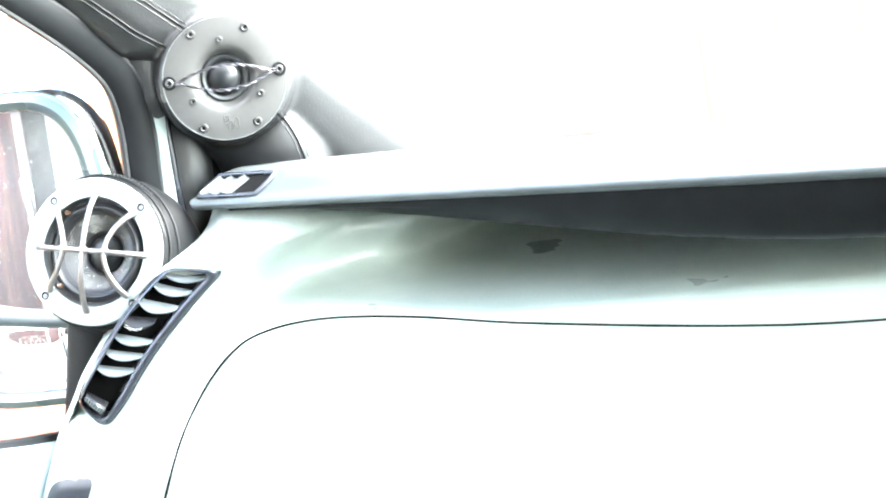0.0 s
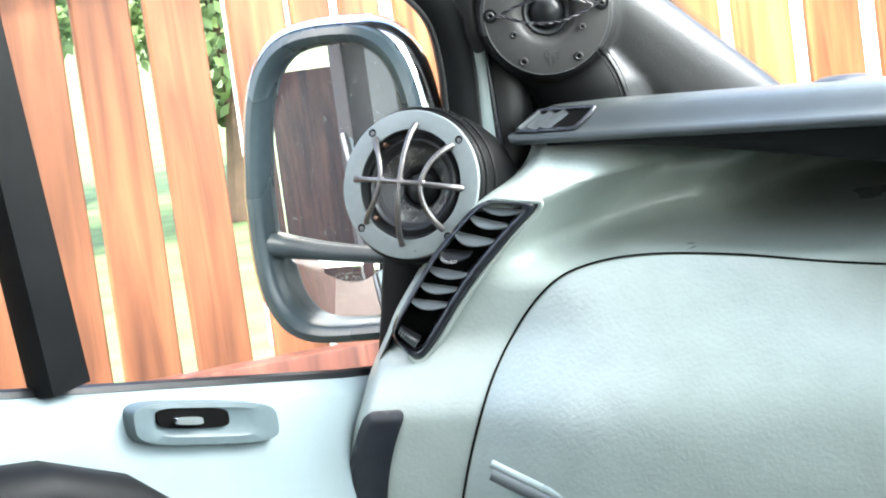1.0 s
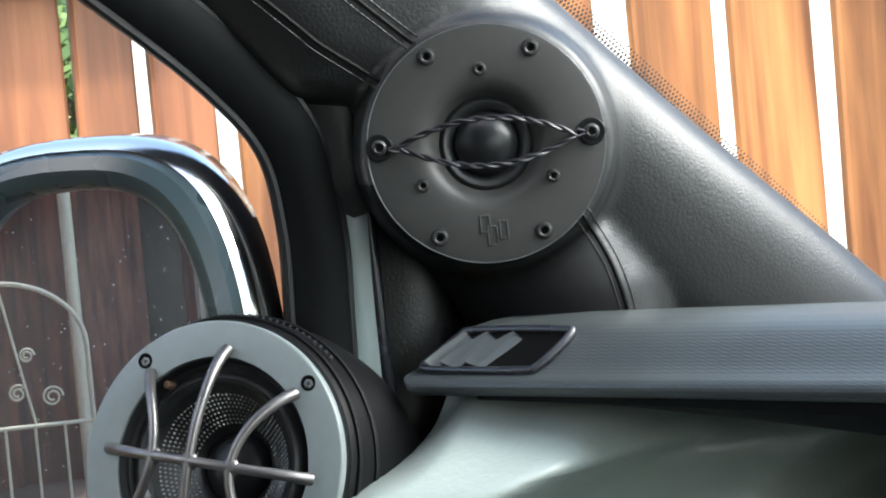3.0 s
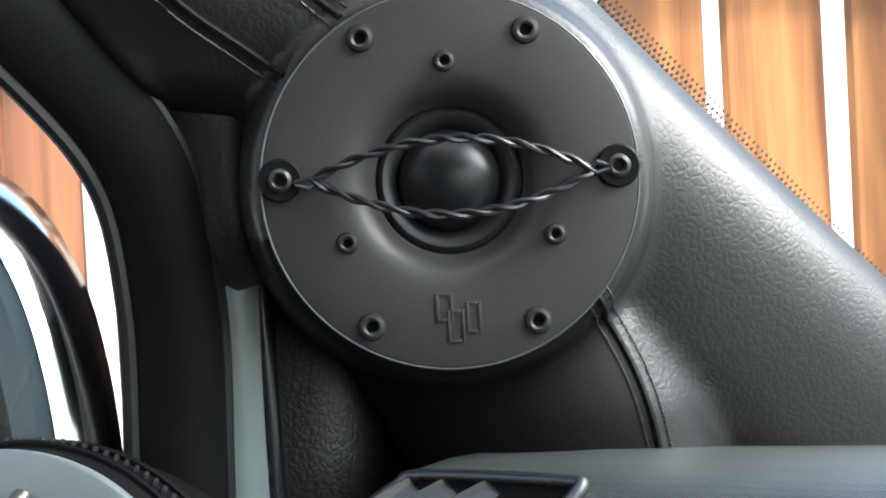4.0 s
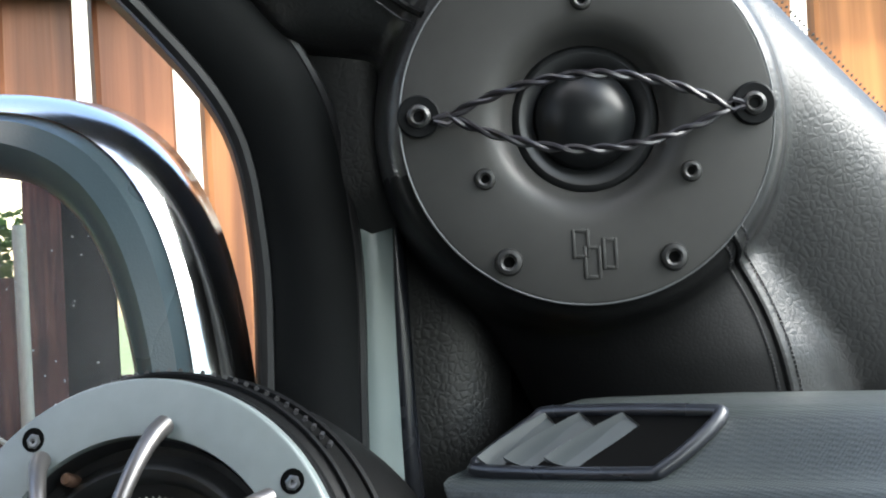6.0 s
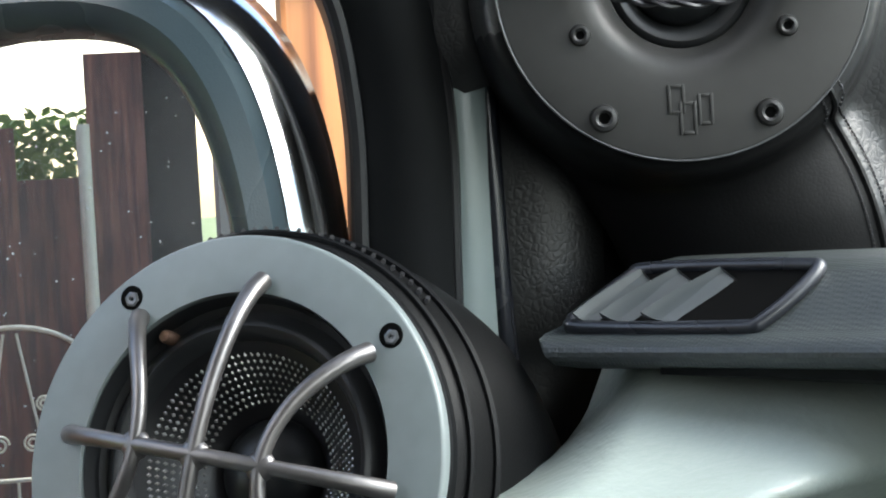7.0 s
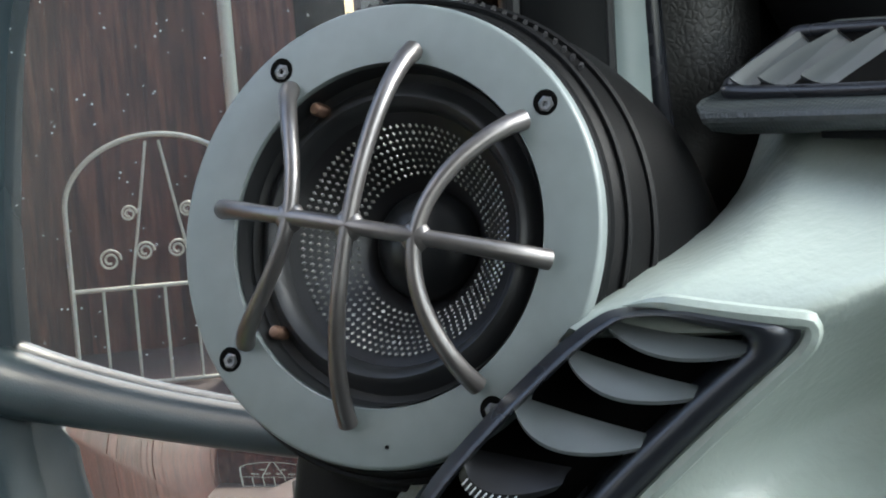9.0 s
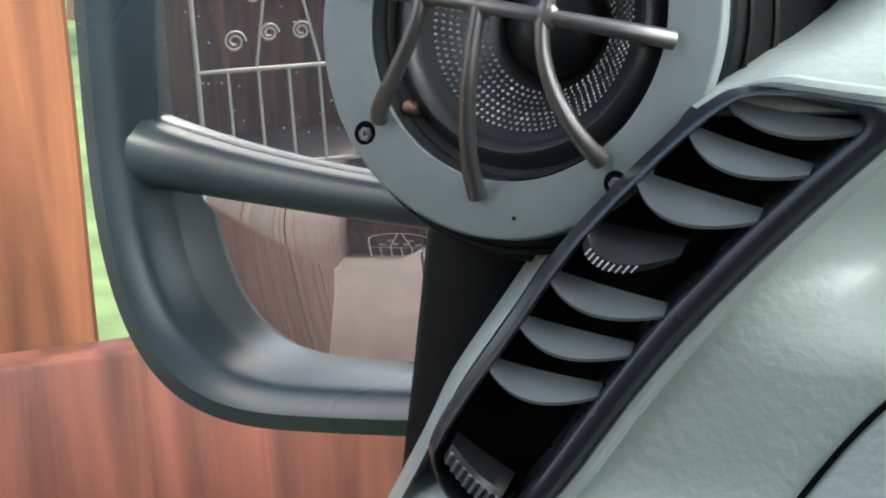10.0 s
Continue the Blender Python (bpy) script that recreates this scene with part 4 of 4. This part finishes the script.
def pillar_foot():
    t = thing("pillar_trim", Matrix.Identity(4), "grey upright trim strip beside the black door seal", "trim", kind="structure")
    bm = bmesh.new()
    sweep(bm, spline([(-0.0625, 0.038, 1.490), (-0.0637, 0.038, 1.47), (-0.0642, 0.039, 1.44), (-0.0640, 0.040, 1.38), (-0.065, 0.040, 1.25)], 8), [(-0.0095, -0.004), (-0.0080, 0.0015), (-0.004, 0.0040), (0.001, 0.0046), (0.0055, 0.003), (0.0075, -0.001), (0.0075, -0.006), (-0.0095, -0.006)], Vector((0, -1, 0)))
    part("strip", bm, TRIM, t, "satin grey plastic strip")
    bm = bmesh.new()
    sweep(bm, spline([(-0.088, 0.042, 1.565), (-0.074, 0.039, 1.545), (-0.0655, 0.036, 1.525), (-0.0615, 0.034, 1.505), (-0.0600, 0.034, 1.488), (-0.0570, 0.038, 1.474)], 8), [(-0.010, -0.004), (-0.0085, 0.0015), (-0.004, 0.0040), (0.004, 0.0046), (0.016, 0.003), (0.016, -0.006), (-0.010, -0.006)], Vector((0, -1, 0)))
    part("leather_edge", bm, LEATHER, t, "black leather edge above the strip")
    bm = bmesh.new()
    tube(bm, spline([(-0.0555, 0.041, 1.49), (-0.0548, 0.041, 1.44), (-0.0530, 0.042, 1.39), (-0.045, 0.046, 1.30)], 8), 0.0034, 10)
    part("edge_bead", bm, VENTFRAME, t, "dark glossy bead along the strip")
    bm = bmesh.new()
    sweep(bm, [(-0.01, 0.075, 1.56), (-0.01, 0.075, 1.47), (-0.008, 0.078, 1.395)], [(-0.03, -0.003), (-0.025, 0), (0.07, 0), (0.075, -0.003), (0.075, -0.012), (-0.03, -0.012)], Vector((0, -1, 0)))
    part("backing_panel", bm, BLACKMATT, t, "black panel behind the pod")


pillar_foot()

# ---- small dark gadget on the shelf ----
def gadget():
    t = thing("dash_gadget", pose(0.222, -0.10, 1.410), "small dark rounded gadget with a silver rim on the shelf", "gadget")
    bm = bmesh.new()
    lathe(bm, [(0.030, -0.02), (0.030, 0.004), (0.027, 0.009), (0.018, 0.0125), (0.0005, 0.0135)], 40)
    moved(bm, pose(0, 0, 0, -90))
    part("body", bm, BLACK, t)
    bm = bmesh.new()
    tube(bm, [(0.0295 * math.cos(a), 0.0295 * math.sin(a), 0.0062) for a in [2 * math.pi * k / 48 for k in range(48)]], 0.0012, 6, loop=True)
    part("rim", bm, CHROME, t, "silver rim")


gadget()

# ---- wing mirror ----
nv = Vector((-0.27, -0.963, 0.0)).normalized()
MX = Vector((-nv.y, nv.x, 0))
MIR = axes(MX, -nv, UP, (-0.194, 0.030, 1.3765))


def outline(w, h, y, shrink=0.0, m=96, dz=0.0):
    pts = []
    for i in range(m):
        a = 2 * math.pi * i / m
        c, s = math.cos(a), math.sin(a)
        e = 0.55
        x = math.copysign(abs(c) ** e, c) * (w - shrink)
        z = math.copysign(abs(s) ** e, s) * (h - shrink) + dz
        x += (0.12 * z if x < 0 else -0.03 * z) * (1 if z > 0 else 0.25)
        pts.append(Vector((x, y, z)))
    return pts


def wing_mirror():
    t = thing("wing_mirror", MIR, "dark two-part wing mirror with a chrome back outside the window", "mirror")
    W, H = 0.086, 0.136
    bm = bmesh.new()
    skin(bm, [outline(W, H, 0.024, 0.019), outline(W, H, 0.002, 0.0165), outline(W, H, -0.004, 0.013), outline(W, H, -0.006, 0.008), outline(W, H, -0.003, 0.002), outline(W, H, 0.004, 0.0), outline(W, H, 0.03, 0.0), outline(W, H, 0.06, 0.012), outline(W, H, 0.085, 0.04), outline(W, H, 0.09, 0.07)], caps=False)
    part("housing", bm, HOUSING, t, "dark blue-grey plastic mirror housing")
    bm = bmesh.new()
    skin(bm, [outline(W, H, 0.003, -0.0005)[2:58], outline(W, H, 0.006, -0.0035)[2:58], outline(W, H, 0.014, -0.0060)[2:58], outline(W, H, 0.035, -0.0065)[2:58], outline(W, H, 0.065, 0.008)[2:58], outline(W, H, 0.092, 0.04)[2:58]], closed=False)
    part("chrome_cap", bm, CHROME, t, "chrome cap on the mirror back")
    # bar between the two glasses
    zb = -0.058
    bm = bmesh.new()
    tube(bm, [(-0.082 + 0.163 * k / 16, 0.0095 + 0.003 * k / 16, zb + 0.014 * (1 - k / 16) ** 2.2 - 0.012 * k / 16) for k in range(17)], lambda u: 0.0068 + 0.0055 * (1 - u) ** 4, 14)
    part("divider", bm, HOUSING, t, "dark bar between the mirror glasses")
    # glasses
    bm = bmesh.new()
    pts = [p for p in outline(W, H, 0.015, 0.017) if p.z > zb]
    bm.faces.new([bm.verts.new(p) for p in pts])
    glass = part("upper_glass", bm, MIRROR, t, "flat mirror glass", smooth=False)
    rng = random.Random(12)
    vs, fs = [], []
    for k in range(170):
        x, z, r = rng.uniform(-0.068, 0.055), rng.uniform(-0.045, 0.112), rng.choice((0.00016, 0.0002, 0.0002, 0.0003))
        i = len(vs)
        vs += [(x + r * math.cos(q * 1.0472), 0.0148, z + r * math.sin(q * 1.0472)) for q in range(6)] + [(x, 0.0146, z)]
        fs += [(i + q, i + (q + 1) % 6, i + 6) for q in range(6)]
    me = bpy.data.meshes.new("dust")
    me.from_pydata(vs, [], fs)
    me.materials.append(TICK)
    specks = new("dust", me)
    specks.parent = t
    tagged(specks, "pale dust specks and dried drops on the glass", kind="stuff")
    ring = [p for p in outline(W, H, 0.015, 0.017, 192) if p.z < zb + 0.004]
    ring.sort(key=lambda p: math.atan2(p.z - zb + 0.035, p.x))
    c = Vector((0, 0.015, zb - 0.03))
    bm = bmesh.new()
    rings = []
    for k in range(1, 13):
        rings.append([Vector((c.x + (p.x - c.x) * k / 12, 0.010 - (0.05 * (p.z - c.z) + 0.05 * (p.x - c.x)) * k / 12 + 0.45 * ((p.x - c.x) ** 2 + (p.z - c.z) ** 2) * (k / 12) ** 2 / 0.35, c.z + (p.z - c.z) * k / 12)) for p in ring])
    skin(bm, rings)
    part("lower_glass", bm, MIRROR, t, "curved blind-spot mirror glass")
    bm = bmesh.new()
    bm.faces.new([bm.verts.new(p) for p in outline(W, H, 0.026, 0.015)])
    part("back_plate", bm, BLACK, t)
    bm = bmesh.new()
    tube(bm, [(0.05, 0.05, -0.09), (0.09, 0.03, -0.10), (0.13, 0.02, -0.10)], 0.022, 12)
    part("arm", bm, HOUSING, t, "stubby mirror arm")


wing_mirror()

# ---- outside ----
bm = bmesh.new()
box(bm, (-150, -150, 0.25), (150, 150, 0.30))
tagged(part("ground", bm, GRASS, smooth=False), "green lawn round the van", "ground", kind="structure")

FD = Vector((0.92, 0.39, 0)).normalized()
FN = Vector((FD.y, -FD.x, 0))
FENCE = axes(FD, -FN, UP, (-0.05, 0.78, 0))


def fence(name, m, boards, low, high, rails, material, label, depth=0.012, thick=0.04, span=None):
    """boards: rows of centre and width along the fence; rails: bottom, top and, where it differs, their wood."""
    t = thing(name, m, label, "fence", kind="structure")
    rng = random.Random(7)
    shapes = {}
    for i, (at, wide) in enumerate(boards):
        key = (round(wide, 3), i % 4)
        if key not in shapes:
            bm = bmesh.new()
            levels = [low + (high - low) * k / 12 for k in range(13)]
            rings = []
            for z in levels:
                a = 0.0014 * math.sin(z * 7 + key[1] * 2) + rng.uniform(-0.0006, 0.0006)
                b = 0.0014 * math.sin(z * 5 + key[1] * 3 + 1) + rng.uniform(-0.0006, 0.0006)
                h, c = wide / 2, 0.0025
                rings.append([(-h + a + c, 0, z), (h + b - c, 0, z), (h + b, c, z), (h + b, depth, z), (-h + a, depth, z), (-h + a, c, z)])
            skin(bm, rings)
            me = bpy.data.meshes.new("board")
            bmesh.ops.recalc_face_normals(bm, faces=bm.faces)
            bm.to_mesh(me)
            bm.free()
            me.materials.append(material)
            shapes[key] = me
        o = new("board", shapes[key])
        o.parent = t
        o.location = (at + rng.uniform(-0.001, 0.001), rng.uniform(0, 0.003), 0)
        o.rotation_euler = (0, rng.uniform(-0.004, 0.004), rng.uniform(-0.02, 0.02))
    x0, x1 = span or (boards[0][0] - boards[0][1], boards[-1][0] + boards[-1][1])
    for lo, hi, *stain in rails:
        bm = bmesh.new()
        box(bm, (x0, -thick, lo), (x1, -0.002, hi), 0.004)
        part("rail", bm, stain[0] if stain else material, t, "horizontal fence rail")
    return t


# wide boards with gaps; a pair of broad ones where the two bays meet
fence("fence", FENCE, [(-1.979 + 0.084 * k, 0.065) for k in range(21)] + [(-0.2255, 0.046), (-0.173, 0.047)],
      0.3, 1.775, ((1.632, 1.748), (0.985, 1.138, WOODRED)), WOODBROWN, "red-brown stained board fence with gaps beside the van", span=(-2.05, -0.148))
fence("fence", FENCE, [(-0.078, 0.092), (0.031, 0.096)] + [(0.143 + 0.100 * k, 0.074) for k in range(18)],
      0.3, 1.775, ((1.674, 1.748), (0.985, 1.125, WOODRED)), WOOD, "orange stained board fence with gaps ahead of the van", span=(-0.126, 1.95))

# far garden seen through the gaps
def tree(x, y, z0, h, r, seed):
    rng = random.Random(seed)
    t = thing("tree", pose(x, y, z0), "leafy green garden tree behind the fence", "tree", "garden trees")
    bm = bmesh.new()
    tube(bm, [(0, 0, 0), (0.05, 0, h * 0.3), (0, 0.04, h * 0.6), (0.03, 0, h * 0.85)], lambda u: 0.12 * (1 - 0.7 * u), 9)
    for k in range(5):
        a = k * 1.3
        tube(bm, [(0, 0, h * (0.35 + 0.08 * k)), (math.cos(a) * r * 0.4, math.sin(a) * r * 0.4, h * (0.5 + 0.08 * k)), (math.cos(a) * r * 0.8, math.sin(a) * r * 0.8, h * (0.6 + 0.08 * k))], lambda u: 0.05 * (1 - 0.8 * u), 6)
    part("trunk", bm, BARK, t)
    vs, fs = [], []
    for k in range(2600):
        d = Vector((rng.gauss(0, 1), rng.gauss(0, 1), rng.gauss(0, 1))).normalized() * (rng.random() ** 0.4)
        q = Vector((d.x * r, d.y * r, h * 0.68 + d.z * h * 0.36)) * (0.9 + 0.2 * math.sin(5 * d.x + 3 * d.z + seed))
        a = Vector((rng.gauss(0, 1), rng.gauss(0, 1), rng.gauss(0, 1))).normalized() * 0.05
        b = a.orthogonal().normalized() * 0.03
        i = len(vs)
        vs += [q - a, q + b, q + a, q - b]
        fs += [(i, i + 1, i + 2, i + 3)]
    me = bpy.data.meshes.new("crown")
    me.from_pydata(vs, [], fs)
    me.materials.append(LEAF)
    o = new("crown", me)
    o.parent = t


for x, y, h, r, s in ((-2.9, 9.6, 2.6, 0.9, 1), (-1.75, 10.6, 2.3, 0.7, 2), (-4.6, 9.2, 2.9, 1.1, 3), (-2.3, 12.6, 2.8, 1.0, 4), (-3.9, 12.2, 3.1, 1.2, 5), (-6.2, 11.0, 3.2, 1.3, 6)):
    tree(x, y, 0.3, h, r, s)

bm = bmesh.new()
box(bm, (-0.9, 2.0, 0.302), (149, 149, 0.315))
tagged(part("pavement", bm, PAVING, smooth=False), "pale paved yard behind the fence", "paving", kind="structure")


# added pale backdrop that stands in for the white glare between the boards
bm = bmesh.new()
box(bm, (-1.1, 6.0, 0.3), (9.0, 6.2, 3.4), 0.01)
tagged(part("wall_gap_backdrop", bm, PAVING, smooth=False), "pale backdrop wall added behind the fence to whiten its gaps", "wall", kind="structure")


# ---- the yard behind, seen only in the mirrors ----
RF = Vector((-0.66, -0.75, 0)).normalized()
RO = Vector((-0.75, 0.66, 0)).normalized()


def yard(f, l, z=0.0):
    return RF * f + RO * l + UP * z


def run(name, a, b, count, low, high, rails, label):
    d = (b - a)
    pitch = d.length / count
    m = axes(d.normalized(), UP.cross(d.normalized()), UP, a)
    return fence(name, m, [(pitch * (k + 0.5), pitch + 0.012) for k in range(count)], low, high, rails, WOODRED, label, 0.02, 0.05, span=(0, d.length))


run("side_fence", yard(0.9, 0.60), yard(7.3, 0.97), 46, 0.3, 2.05, ((0.6, 0.7), (1.25, 1.34)), "dark red board fence along the drive")
run("end_fence", yard(7.4, 0.42), yard(7.4, 0.05), 4, 0.3, 1.56, ((1.2, 1.3),), "dark red board fence across the end of the drive")
run("tall_fence", yard(7.35, 1.70), yard(7.35, 0.36), 13, 0.3, 1.74, ((1.5, 1.62),), "tall dark red boards at the end of the drive")
run("shed_side", yard(6.9, 0.10), yard(6.9, -0.12), 3, 0.3, 1.95, (), "dark red boarded shed end")
run("low_fence", yard(6.9, -0.14), yard(6.9, -2.2), 18, 0.3, 1.22, ((0.9, 1.0),), "low dark red board fence beside the shed")

bm = bmesh.new()
tube(bm, [yard(6.8, 0.125, 0.3), yard(6.8, 0.125, 1.72)], 0.022, 12)
tagged(part("drain_pipe", bm, CREAM), "pale upright drain pipe on the shed corner", "pipe")


def iron_gate():
    m = axes(-RO, -RF, UP, yard(6.5, 0.385, 0.3))
    t = thing("iron_gate", m, "cream painted iron gate with an arched top and scrolls", "gate")
    hw, zc, arch = 0.285, 0.33, 0.22
    def rod(pts, r, nm):
        bm = bmesh.new()
        tube(bm, pts, r, 7)
        part(nm, bm, CREAM, t)
    rod([(-hw, 0, 0)] + [(-hw * math.cos(math.pi * k / 24), 0, 0.58 + arch * math.sin(math.pi * k / 24)) for k in range(25)] + [(hw, 0, 0)], 0.0085, "arched_frame")
    for z in (zc, 0.03):
        rod([(-hw, 0, z), (hw, 0, z)], 0.007, "crossbar")
    for k in range(1, 6):
        x = -hw + 2 * hw * k / 6
        rod([(x, 0, 0.03), (x, 0, zc)], 0.005, "upright")
    for sg in (-1, 1):
        rod([(sg * 0.02, 0, 0.78), (sg * 0.06, 0, 0.55), (sg * 0.10, 0, zc)], 0.005, "brace")
        for cx, cz, r in ((0.16, 0.42, 0.035), (0.05, 0.44, 0.03), (0.09, 0.56, 0.025)):
            rod([(sg * cx + r * (1 - 0.022 * k) * math.cos(k * 0.35), 0, cz + r * (1 - 0.022 * k) * math.sin(k * 0.35)) for k in range(34)], 0.004, "scroll")


iron_gate()


def hedge():
    rng = random.Random(5)
    vs, fs = [], []
    for k in range(1500):
        q = yard(7.7 + rng.uniform(0, 0.4), rng.uniform(0.05, 0.8), 1.15 + 0.62 * rng.random() ** 0.7 + 0.05 * math.sin(k))
        a = Vector((rng.gauss(0, 1), rng.gauss(0, 1), rng.gauss(0, 1))).normalized() * 0.035
        b = a.orthogonal().normalized() * 0.02
        i = len(vs)
        vs += [q - a, q + b, q + a, q - b]
        fs += [(i, i + 1, i + 2, i + 3)]
    me = bpy.data.meshes.new("hedge")
    me.from_pydata(vs, [], fs)
    me.materials.append(LEAF)
    tagged(new("hedge", me), "green hedge over the end fence", "hedge", kind="stuff")


hedge()


m = axes(RF, RO, UP, (0, 0, 0))
bm = bmesh.new()
box(bm, (0.6, -3.0, 0.302), (7.4, 1.4, 0.316))
drive = part("drive", bm, DRIVE, smooth=False)
drive.matrix_world = m
tagged(drive, "red-brown paved drive behind the van", "drive", kind="structure")
